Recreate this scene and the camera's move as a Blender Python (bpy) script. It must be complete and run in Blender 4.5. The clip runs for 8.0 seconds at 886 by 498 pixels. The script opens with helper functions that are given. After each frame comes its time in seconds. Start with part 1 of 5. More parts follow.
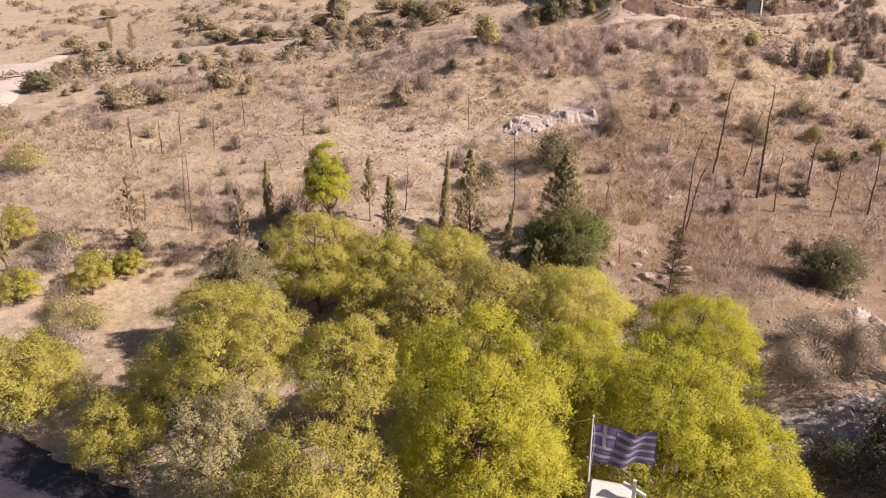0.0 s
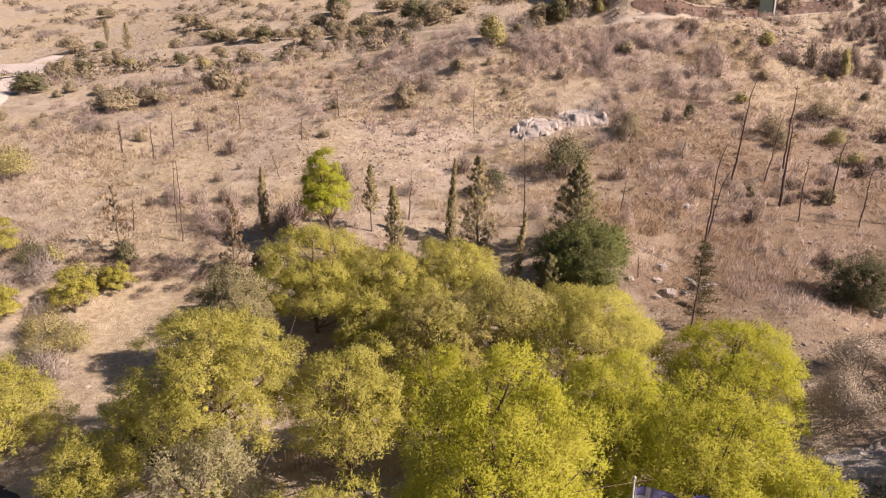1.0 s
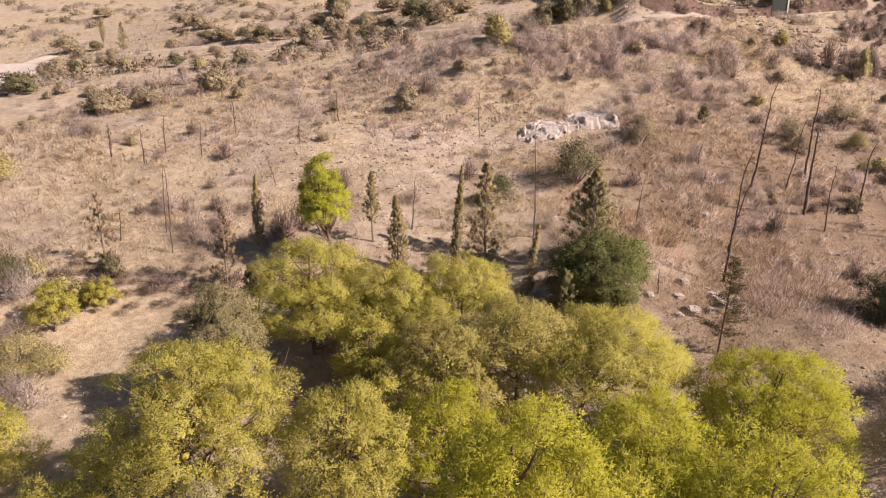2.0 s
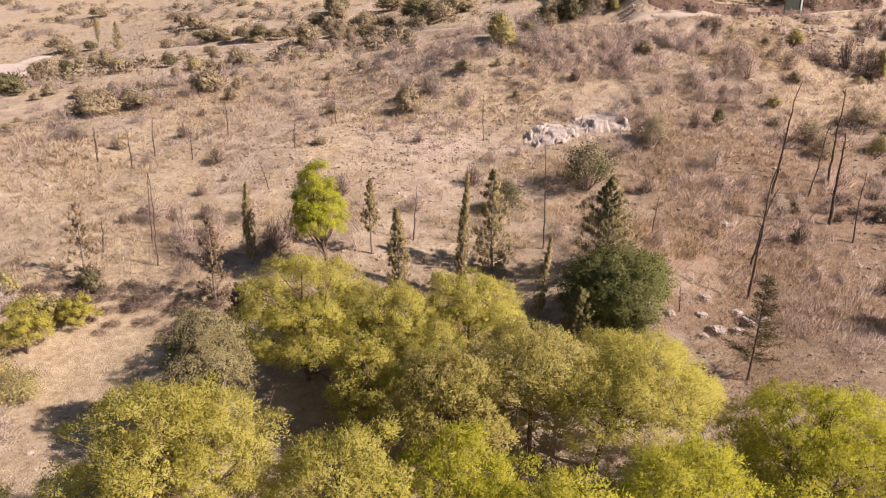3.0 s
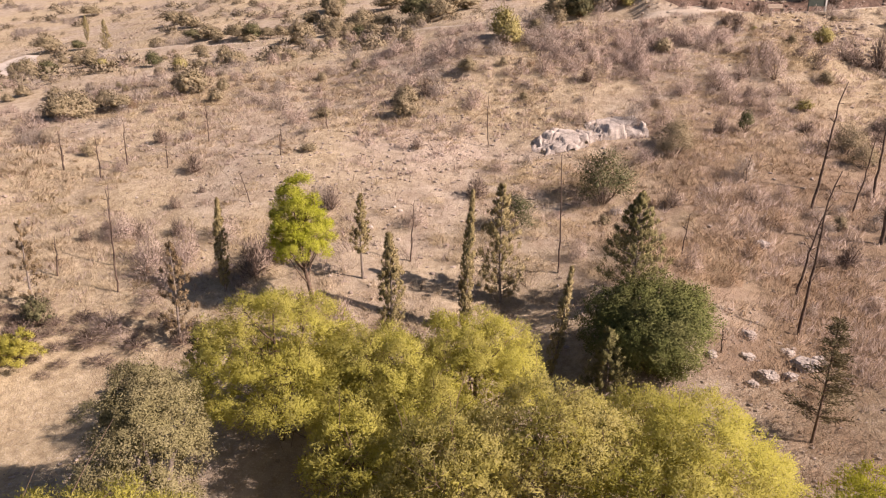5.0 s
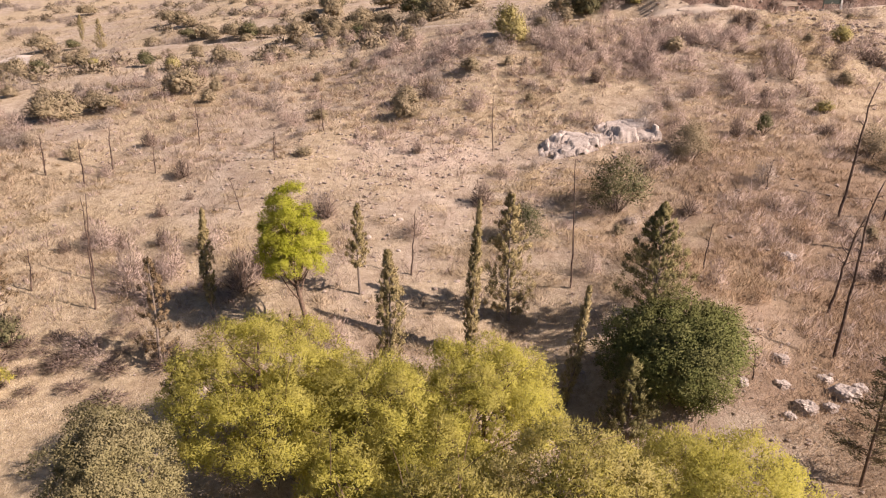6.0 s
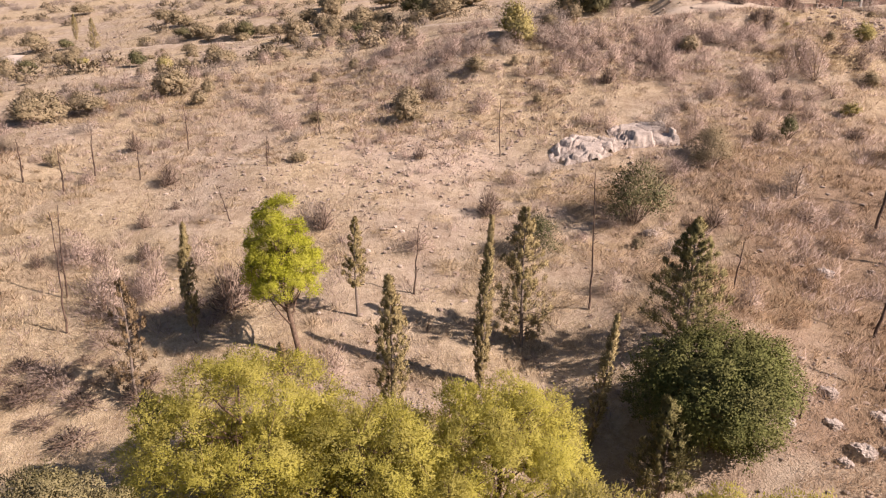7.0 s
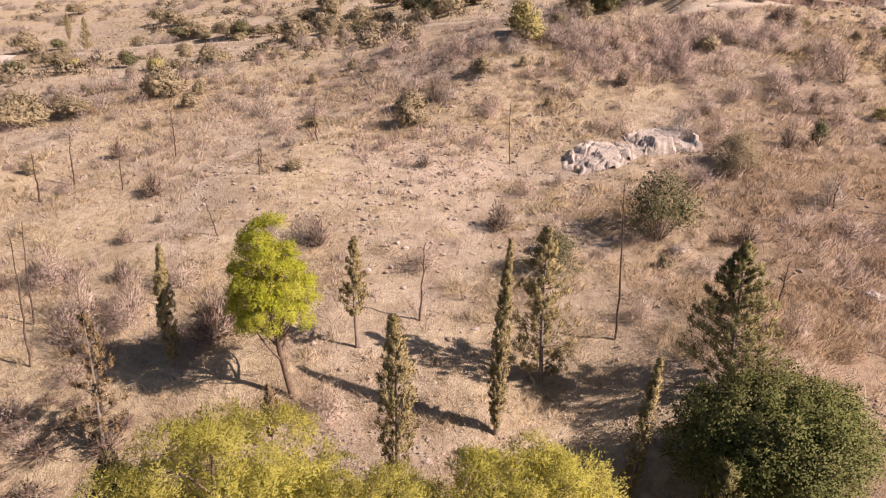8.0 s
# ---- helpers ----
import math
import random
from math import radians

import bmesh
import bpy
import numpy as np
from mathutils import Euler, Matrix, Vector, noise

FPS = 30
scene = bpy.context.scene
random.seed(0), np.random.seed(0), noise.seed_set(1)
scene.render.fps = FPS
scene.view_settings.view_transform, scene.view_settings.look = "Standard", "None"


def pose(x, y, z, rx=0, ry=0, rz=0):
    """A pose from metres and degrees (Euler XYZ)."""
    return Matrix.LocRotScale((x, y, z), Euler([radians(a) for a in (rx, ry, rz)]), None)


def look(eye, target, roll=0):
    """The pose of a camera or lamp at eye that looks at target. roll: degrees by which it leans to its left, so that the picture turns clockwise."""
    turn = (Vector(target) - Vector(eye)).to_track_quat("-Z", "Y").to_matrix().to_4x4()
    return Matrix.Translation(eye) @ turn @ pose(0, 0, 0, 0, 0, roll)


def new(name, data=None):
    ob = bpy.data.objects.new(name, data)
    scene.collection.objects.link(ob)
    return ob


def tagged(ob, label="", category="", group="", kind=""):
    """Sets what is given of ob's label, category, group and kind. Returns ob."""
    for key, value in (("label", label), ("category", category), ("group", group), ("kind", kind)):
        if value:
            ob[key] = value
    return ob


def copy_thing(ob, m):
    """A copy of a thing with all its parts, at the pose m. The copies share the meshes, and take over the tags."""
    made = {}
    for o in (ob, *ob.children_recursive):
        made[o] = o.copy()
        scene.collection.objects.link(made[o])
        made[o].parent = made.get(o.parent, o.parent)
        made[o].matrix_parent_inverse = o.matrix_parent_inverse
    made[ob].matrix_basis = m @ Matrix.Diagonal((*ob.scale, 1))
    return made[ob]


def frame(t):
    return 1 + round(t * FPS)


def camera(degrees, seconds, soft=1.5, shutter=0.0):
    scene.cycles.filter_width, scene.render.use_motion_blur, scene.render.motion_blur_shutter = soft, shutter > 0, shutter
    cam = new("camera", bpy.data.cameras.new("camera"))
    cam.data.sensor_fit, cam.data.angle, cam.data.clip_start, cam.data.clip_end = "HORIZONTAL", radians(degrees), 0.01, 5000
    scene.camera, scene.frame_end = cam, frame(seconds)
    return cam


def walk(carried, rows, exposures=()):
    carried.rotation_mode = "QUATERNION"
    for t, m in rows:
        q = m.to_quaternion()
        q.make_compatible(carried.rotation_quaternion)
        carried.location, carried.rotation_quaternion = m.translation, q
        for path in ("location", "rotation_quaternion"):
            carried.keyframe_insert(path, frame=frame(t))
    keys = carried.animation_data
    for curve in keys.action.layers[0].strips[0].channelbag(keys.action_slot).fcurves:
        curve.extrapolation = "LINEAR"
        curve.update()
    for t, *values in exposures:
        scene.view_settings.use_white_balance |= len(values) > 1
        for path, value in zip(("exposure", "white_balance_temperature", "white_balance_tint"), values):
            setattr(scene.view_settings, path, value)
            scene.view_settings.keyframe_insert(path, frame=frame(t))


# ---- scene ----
cam = camera(70.6, 8.0, soft=1.15)
METRES, EYE, TILT, LEAN, TURN = 21.0, 14.0, -15.5, 0.0, 0.0
ROWS = [
    (0.0, 0.0, 0.0, 0.0, 0.0, 0.0, -0.0),
    (0.5, -0.0104, 0.0601, 0.0201, -0.02, 0.0, 0.01),
    (1.0, -0.0192, 0.1175, 0.0379, -0.02, 0.01, -0.01),
    (1.5, -0.0273, 0.1734, 0.0551, -0.03, 0.01, 0.0),
    (3.0, -0.0468, 0.3501, 0.1074, -0.06, 0.06, -0.02),
    (3.5, -0.0468, 0.4062, 0.1205, -0.07, 0.08, -0.03),
    (4.0, -0.0462, 0.4602, 0.1351, -0.07, 0.1, -0.06),
    (4.5, -0.0471, 0.516, 0.1506, -0.07, 0.13, -0.08),
    (6.0, -0.0566, 0.6848, 0.1971, -0.05, 0.17, -0.1),
    (6.5, -0.0626, 0.7479, 0.2147, -0.05, 0.19, -0.12),
    (7.0, -0.0699, 0.8151, 0.2332, -0.06, 0.22, -0.11),
    (7.5, -0.0781, 0.8841, 0.2549, -0.07, 0.24, -0.14),
    (8.0, -0.0882, 0.9554, 0.2762, -0.1, 0.27, -0.14),
]
walk(cam, [(t, pose(0, 0, EYE, TILT, LEAN, TURN) @ pose(METRES * x, METRES * y, METRES * z, 90 + pitch, roll, yaw)) for t, x, y, z, yaw, pitch, roll in ROWS], exposures=((0.0, 0.69, 7050, 21), (8.0, 0.72, 7250, 23)))


# ---- light ----
SUN_AZIMUTH, SUN_HEIGHT = 108.0, 35.0   # degrees clockwise from +y, and above the horizon
world = bpy.data.worlds.new("sky")
scene.world = world
world.use_nodes = True
wn, wl = world.node_tree.nodes, world.node_tree.links
sky = wn.new("ShaderNodeTexSky")
sky.sky_type = "NISHITA"
sky.sun_disc = False
sky.ozone_density = 3.0
sky.sun_elevation, sky.sun_rotation = radians(SUN_HEIGHT), radians(SUN_AZIMUTH)
wl.new(sky.outputs["Color"], wn["Background"].inputs["Color"])
wn["Background"].inputs["Strength"].default_value = 0.050
sun = new("sun", bpy.data.lights.new("sun", "SUN"))
sun.data.energy, sun.data.angle, sun.data.color = 5.0, radians(0.6), (1.0, 0.91, 0.83)
a, e = radians(SUN_AZIMUTH), radians(SUN_HEIGHT)
sun.matrix_world = look((0, 0, 60), (-math.sin(a) * math.cos(e), -math.cos(a) * math.cos(e), 60 - math.sin(e)))

# ---- materials ----


def material(name, rough=0.9, spec=0.2):
    m = bpy.data.materials.new(name)
    m.use_nodes = True
    b = m.node_tree.nodes["Principled BSDF"]
    b.inputs["Roughness"].default_value = rough
    b.inputs["Specular IOR Level"].default_value = spec
    return m, m.node_tree.nodes, m.node_tree.links, b


def noise_tex(n, l, scale, detail=4.0, rough=0.55, vector=None):
    t = n.new("ShaderNodeTexNoise")
    t.inputs["Scale"].default_value, t.inputs["Detail"].default_value, t.inputs["Roughness"].default_value = scale, detail, rough
    if vector is not None:
        l.new(vector, t.inputs["Vector"])
    return t.outputs["Fac"]


def ramp(n, l, fac, stops):
    r = n.new("ShaderNodeValToRGB")
    while len(r.color_ramp.elements) < len(stops):
        r.color_ramp.elements.new(0.5)
    for el, (p, c) in zip(r.color_ramp.elements, stops):
        el.position, el.color = p, (*c, 1)
    l.new(fac, r.inputs["Fac"])
    return r.outputs["Color"]


def mix(n, l, fac, c1, c2, mode="MIX"):
    m = n.new("ShaderNodeMix")
    m.data_type, m.blend_type = "RGBA", mode
    for sock, v in ((m.inputs[0], fac), (m.inputs[6], c1), (m.inputs[7], c2)):
        if hasattr(v, "is_output"):
            l.new(v, sock)
        elif isinstance(v, (int, float)):
            sock.default_value = v
        else:
            sock.default_value = (*v, 1)
    return m.outputs[2]


def bump(n, l, b, height, strength, distance):
    k = n.new("ShaderNodeBump")
    k.inputs["Strength"].default_value, k.inputs["Distance"].default_value = strength, distance
    l.new(height, k.inputs["Height"])
    l.new(k.outputs["Normal"], b.inputs["Normal"])


def place_vector(n):
    return n.new("ShaderNodeNewGeometry").outputs["Position"]


def foliage(name, dark, light, dry, through_part=0.3, tree_shift=0.35):
    """Leaves: the colour runs from leaf to leaf, and by patches and whole plants; some light passes through."""
    m, n, l, b = material(name, 0.75, 0.12)
    geo = n.new("ShaderNodeNewGeometry")
    info = n.new("ShaderNodeObjectInfo")
    c = ramp(n, l, geo.outputs["Random Per Island"], [(0.0, dark), (0.55, light), (0.9, light), (1.0, dry)])
    patch = noise_tex(n, l, 0.8, 2.0, 0.5, geo.outputs["Position"])
    c = mix(n, l, ramp(n, l, patch, [(0.42, (0, 0, 0)), (0.66, (0.5, 0.5, 0.5))]), c, dry)
    own = n.new("ShaderNodeMath")
    own.operation = "MULTIPLY"
    own.inputs[1].default_value = tree_shift
    l.new(info.outputs["Random"], own.inputs[0])
    c = mix(n, l, own.outputs[0], c, dark)
    l.new(c, b.inputs["Base Color"])
    tr = n.new("ShaderNodeBsdfTranslucent")
    l.new(c, tr.inputs["Color"])
    ms = n.new("ShaderNodeMixShader")
    ms.inputs[0].default_value = through_part
    l.new(b.outputs[0], ms.inputs[1])
    l.new(tr.outputs[0], ms.inputs[2])
    l.new(ms.outputs[0], n["Material Output"].inputs["Surface"])
    return m


def plain(name, c1, c2, scale=6.0, rough=0.85, depth=0.02, per_piece=0.0):
    """A surface with two tones, coarse and fine, and a fine relief."""
    m, n, l, b = material(name, rough)
    v = place_vector(n)
    f1 = noise_tex(n, l, scale, 5.0, 0.6, v)
    f2 = noise_tex(n, l, scale * 6, 3.0, 0.6, v)
    c = mix(n, l, ramp(n, l, f1, [(0.35, (0, 0, 0)), (0.65, (1, 1, 1))]), c1, c2)
    c = mix(n, l, 0.35, c, ramp(n, l, f2, [(0.3, (0.35, 0.35, 0.35)), (0.7, (1, 1, 1))]), "MULTIPLY")
    if per_piece:
        g = n.new("ShaderNodeNewGeometry")
        c = mix(n, l, per_piece, c, ramp(n, l, g.outputs["Random Per Island"], [(0.0, (0.35, 0.3, 0.27)), (1.0, (1, 1, 1))]), "MULTIPLY")
    l.new(c, b.inputs["Base Color"])
    bump(n, l, b, f2, 0.6, depth)
    return m


def withered(n, l, v, torn_by):
    """Where the slope under the charred trunks is red-brown and withered, 0 to 0.7, with a torn edge."""
    flat = n.new("ShaderNodeMapping")
    flat.inputs["Scale"].default_value = (0.064, 0.047, 0.0)
    l.new(v, flat.inputs["Vector"])
    away = n.new("ShaderNodeVectorMath")
    away.operation = "DISTANCE"
    l.new(flat.outputs["Vector"], away.inputs[0])
    away.inputs[1].default_value = (24.5 * 0.064, 45.5 * 0.047, 0.0)
    torn = n.new("ShaderNodeMath")
    torn.operation = "MULTIPLY_ADD"
    l.new(torn_by, torn.inputs[0])
    torn.inputs[1].default_value = 1.3
    l.new(away.outputs["Value"], torn.inputs[2])
    near = n.new("ShaderNodeMath")
    near.operation = "MULTIPLY"
    near.inputs[1].default_value = 0.4
    l.new(torn.outputs[0], near.inputs[0])
    return ramp(n, l, near.outputs[0], [(0.46, (0.7, 0.7, 0.7)), (0.80, (0, 0, 0))])


def ground_material():
    m, n, l, b = material("dry_soil", 0.95, 0.1)
    v = place_vector(n)
    wide = noise_tex(n, l, 0.07, 4.0, 0.6, v)
    mid = noise_tex(n, l, 0.45, 5.0, 0.65, v)
    fine = noise_tex(n, l, 3.2, 6.0, 0.7, v)
    grit = noise_tex(n, l, 14.0, 3.0, 0.7, v)
    soil = mix(n, l, ramp(n, l, mid, [(0.35, (0, 0, 0)), (0.62, (1, 1, 1))]), (0.39, 0.307, 0.236), (0.515, 0.43, 0.338))
    straw = mix(n, l, ramp(n, l, fine, [(0.35, (0, 0, 0)), (0.65, (1, 1, 1))]), (0.41, 0.325, 0.22), (0.55, 0.45, 0.305))
    c = mix(n, l, ramp(n, l, wide, [(0.42, (0, 0, 0)), (0.58, (1, 1, 1))]), soil, straw)
    away = n.new("ShaderNodeVectorMath")
    away.operation = "DISTANCE"
    flat = n.new("ShaderNodeMapping")
    flat.inputs["Scale"].default_value = (0.075, 0.095, 0.0)
    l.new(v, flat.inputs["Vector"])
    l.new(flat.outputs["Vector"], away.inputs[0])
    away.inputs[1].default_value = (-2.5 * 0.075, 61 * 0.095, 0.0)
    torn = n.new("ShaderNodeMath")
    torn.operation = "MULTIPLY_ADD"
    l.new(mid, torn.inputs[0])
    torn.inputs[1].default_value = 1.1
    l.new(away.outputs["Value"], torn.inputs[2])
    c = mix(n, l, ramp(n, l, torn.outputs[0], [(0.75, (0.75, 0.75, 0.75)), (1.0, (0, 0, 0))]), c, (0.56, 0.455, 0.37))
    away2 = n.new("ShaderNodeVectorMath")
    away2.operation = "DISTANCE"
    l.new(flat.outputs["Vector"], away2.inputs[0])
    away2.inputs[1].default_value = (9.5 * 0.075, 48.5 * 0.095, 0.0)
    torn2 = n.new("ShaderNodeMath")
    torn2.operation = "MULTIPLY_ADD"
    l.new(mid, torn2.inputs[0])
    torn2.inputs[1].default_value = 1.1
    l.new(away2.outputs["Value"], torn2.inputs[2])
    c = mix(n, l, ramp(n, l, torn2.outputs[0], [(0.75, (0.7, 0.7, 0.7)), (1.1, (0, 0, 0))]), c, (0.57, 0.46, 0.35))
    rust = noise_tex(n, l, 0.16, 3.0, 0.6, v)
    c = mix(n, l, ramp(n, l, rust, [(0.56, (0, 0, 0)), (0.72, (0.2, 0.2, 0.2))]), c, (0.31, 0.19, 0.125))
    c = mix(n, l, ramp(n, l, grit, [(0.57, (0, 0, 0)), (0.65, (0.85, 0.85, 0.85))]), c, (0.60, 0.515, 0.44))
    c = mix(n, l, withered(n, l, v, mid), c, (0.285, 0.195, 0.138))
    c = mix(n, l, 0.45, c, ramp(n, l, fine, [(0.30, (0.58, 0.54, 0.52)), (0.54, (1, 1, 1))]), "MULTIPLY")
    blotch = noise_tex(n, l, 1.0, 4.0, 0.65, v)
    c = mix(n, l, 1.0, c, ramp(n, l, blotch, [(0.36, (0.84, 0.81, 0.78)), (0.58, (1.06, 1.05, 1.05))]), "MULTIPLY")
    l.new(c, b.inputs["Base Color"])
    h = n.new("ShaderNodeMath")
    h.operation = "ADD"
    l.new(fine, h.inputs[0])
    l.new(grit, h.inputs[1])
    bump(n, l, b, h.outputs[0], 0.9, 0.12)
    return m


def grass_material(name, stops, earthy=0.6):
    m, n, l, b = material(name, 0.8, 0.15)
    g = n.new("ShaderNodeNewGeometry")
    c = ramp(n, l, g.outputs["Random Per Island"], stops)
    w = noise_tex(n, l, 0.18, 3.0, 0.6, g.outputs["Position"])
    c = mix(n, l, ramp(n, l, w, [(0.38, (0, 0, 0)), (0.62, (earthy, earthy, earthy))]), c, (0.42, 0.31, 0.235))
    torn = noise_tex(n, l, 0.45, 5.0, 0.65, g.outputs["Position"])
    c = mix(n, l, withered(n, l, g.outputs["Position"], torn), c, (0.33, 0.225, 0.143))
    tone = noise_tex(n, l, 1.5, 3.0, 0.7, g.outputs["Position"])
    c = mix(n, l, 1.0, c, ramp(n, l, tone, [(0.36, (0.84, 0.82, 0.80)), (0.55, (1.05, 1.05, 1.05))]), "MULTIPLY")
    l.new(c, b.inputs["Base Color"])
    return m


M_GROUND = ground_material()
M_GRASS = grass_material("dry_grass", [(0.0, (0.45, 0.345, 0.225)), (0.5, (0.575, 0.465, 0.315)), (1.0, (0.65, 0.54, 0.38))])
M_WEED = grass_material("dry_weed", [(0.0, (0.33, 0.25, 0.20)), (0.6, (0.46, 0.365, 0.295)), (1.0, (0.52, 0.42, 0.35))])
M_RUST_GRASS = grass_material("rusty_grass", [(0.0, (0.22, 0.14, 0.09)), (0.6, (0.38, 0.265, 0.165)), (1.0, (0.50, 0.375, 0.24))])
M_STRAW = grass_material("golden_straw", [(0.0, (0.44, 0.335, 0.20)), (0.5, (0.55, 0.435, 0.275)), (1.0, (0.61, 0.50, 0.34))], 0.3)
M_PINE = foliage("pine_needles", (0.475, 0.44, 0.10), (0.585, 0.54, 0.135), (0.58, 0.515, 0.20), 0.5, 0.15)
M_PINE_NEAR = foliage("green_pine_needles", (0.43, 0.43, 0.05), (0.54, 0.53, 0.07), (0.56, 0.51, 0.12), 0.5, 0.2)
M_PINE_BRIGHT = foliage("young_pine_needles", (0.36, 0.39, 0.035), (0.54, 0.55, 0.075), (0.60, 0.57, 0.15), 0.5, 0.2)
M_PINE_DULL = foliage("dull_pine_needles", (0.43, 0.385, 0.12), (0.54, 0.48, 0.15), (0.55, 0.475, 0.24), 0.5, 0.15)
M_PINE_PALE = foliage("pale_pine_needles", (0.44, 0.40, 0.20), (0.55, 0.50, 0.28), (0.58, 0.52, 0.36), 0.5, 0.1)
M_OLIVE = foliage("olive_leaves", (0.20, 0.175, 0.085), (0.34, 0.30, 0.15), (0.42, 0.36, 0.22), 0.25, 0.1)
M_CAROB = foliage("carob_leaves", (0.095, 0.108, 0.034), (0.175, 0.19, 0.062), (0.25, 0.235, 0.10), 0.15, 0.1)
M_CYPRESS = foliage("cypress_leaves", (0.19, 0.155, 0.075), (0.40, 0.33, 0.165), (0.50, 0.40, 0.23), 0.12)
M_CYPRESS_DRY = foliage("withered_cypress_leaves", (0.16, 0.11, 0.065), (0.30, 0.22, 0.13), (0.40, 0.30, 0.19), 0.12)
M_CONIFER = foliage("conifer_needles", (0.10, 0.09, 0.05), (0.20, 0.165, 0.09), (0.30, 0.23, 0.14), 0.1)
M_CYPRESS_GREEN = foliage("green_cypress_leaves", (0.13, 0.125, 0.05), (0.28, 0.255, 0.115), (0.36, 0.295, 0.16), 0.12)
M_SHRUB_OLIVE = foliage("shrub_leaves_olive", (0.22, 0.18, 0.115), (0.36, 0.295, 0.185), (0.43, 0.345, 0.245), 0.15)
M_SHRUB_DARK = foliage("shrub_leaves_dark", (0.0675, 0.0715, 0.0372), (0.158, 0.159, 0.0797), (0.293, 0.242, 0.139), 0.15)
M_SHRUB_GREY = foliage("shrub_twigs_grey", (0.32, 0.26, 0.22), (0.50, 0.42, 0.37), (0.57, 0.48, 0.41), 0.15)
M_SHRUB_PURPLE = foliage("shrub_twigs_brown", (0.33, 0.242, 0.214), (0.555, 0.438, 0.386), (0.688, 0.551, 0.442), 0.15)
M_SHRUB_TWIGS = foliage("dark_twigs", (0.15, 0.108, 0.09), (0.26, 0.195, 0.162), (0.37, 0.285, 0.225), 0.1)
M_SHRUB_BROWN = foliage("half_dry_leaves", (0.32, 0.255, 0.20), (0.48, 0.395, 0.31), (0.54, 0.45, 0.33), 0.1)
M_SHRUB_RUST = foliage("shrub_twigs_rust", (0.26, 0.16, 0.105), (0.44, 0.30, 0.19), (0.54, 0.40, 0.25), 0.1)
M_SHRUB_FAR = foliage("far_scrub", (0.164, 0.136, 0.0882), (0.302, 0.246, 0.164), (0.403, 0.32, 0.239), 0.1)
M_SHRUB_YELLOW = foliage("shrub_leaves_yellow", (0.3, 0.26, 0.095), (0.46, 0.4, 0.162), (0.48, 0.4, 0.237), 0.2)
M_BARK = plain("pine_bark", (0.13, 0.085, 0.06), (0.24, 0.17, 0.13), 9.0)
M_BARK_GREY = plain("grey_bark", (0.20, 0.16, 0.13), (0.34, 0.28, 0.24), 9.0)
# Crown filler: needle and olive tones darkened to stand in for inner shade.
M_INNER = plain("shaded_inner_needles", (0.32, 0.29, 0.06), (0.42, 0.38, 0.09), 12.0, 0.95)
M_INNER_OLIVE = plain("shaded_inner_leaves", (0.13, 0.12, 0.055), (0.21, 0.18, 0.08), 12.0, 0.95)
M_CHARRED = plain("charred_bark", (0.06, 0.042, 0.036), (0.19, 0.13, 0.10), 5.0)
M_ROCK = plain("limestone", (0.64, 0.56, 0.505), (0.40, 0.335, 0.295), 2.2, 0.9, 0.14)
M_STONE = plain("field_stone", (0.60, 0.51, 0.45), (0.42, 0.34, 0.29), 3.0, 0.9, 0.03, 0.6)
M_ROAD = plain("gravel_road", (0.62, 0.52, 0.42), (0.52, 0.42, 0.33), 1.2, 0.95, 0.03)
M_PALE_GRAVEL = plain("pale_gravel", (0.68, 0.59, 0.52), (0.56, 0.475, 0.41), 1.2, 0.95, 0.03)
M_BENCH_WOOD = plain("bleached_wood", (0.60, 0.50, 0.41), (0.46, 0.37, 0.29), 8.0, 0.85, 0.005)
M_BANK = plain("red_earth", (0.25, 0.165, 0.128), (0.12, 0.078, 0.062), 1.6, 0.95, 0.3)
M_WHITE = plain("white_paint", (0.80, 0.79, 0.76), (0.70, 0.68, 0.64), 4.0, 0.6, 0.004)
M_METAL = plain("painted_steel", (0.55, 0.54, 0.52), (0.42, 0.40, 0.38), 7.0, 0.45, 0.002)
M_RUST = plain("rusty_steel", (0.20, 0.14, 0.11), (0.30, 0.21, 0.16), 12.0, 0.7, 0.004)
M_WOOD = plain("weathered_wood", (0.30, 0.21, 0.14), (0.42, 0.31, 0.22), 8.0, 0.85, 0.005)
M_GREEN = plain("dark_green_paint", (0.04, 0.055, 0.045), (0.065, 0.08, 0.065), 5.0, 0.6, 0.004)
M_FLAG_BLUE = plain("blue_cloth", (0.15, 0.15, 0.33), (0.19, 0.19, 0.38), 5.0, 0.8, 0.004)
M_FLAG_WHITE = plain("white_cloth", (0.50, 0.48, 0.58), (0.42, 0.41, 0.52), 5.0, 0.8, 0.004)
# Asphalt darkened and tinted purple to stand in for the trees' shade.
M_ASPHALT = plain("shaded_asphalt", (0.042, 0.04, 0.055), (0.06, 0.057, 0.072), 2.0, 0.9, 0.01)
M_CONCRETE = plain("pale_concrete", (0.46, 0.42, 0.38), (0.36, 0.32, 0.28), 2.5, 0.9, 0.01)


# ---- ground shape ----
PROFILE_Y = [-300, -60, 0, 20, 28, 35, 40, 45, 51, 60, 67, 77, 90, 110, 140, 200, 400, 900, 2500]
PROFILE_Z = [-25, -6.5, -2.6, -1.0, 0.0, 1.5, 2.9, 4.0, 5.8, 8.9, 11.2, 14.8, 17.8, 21.0, 27.0, 43, 95, 190, 260]

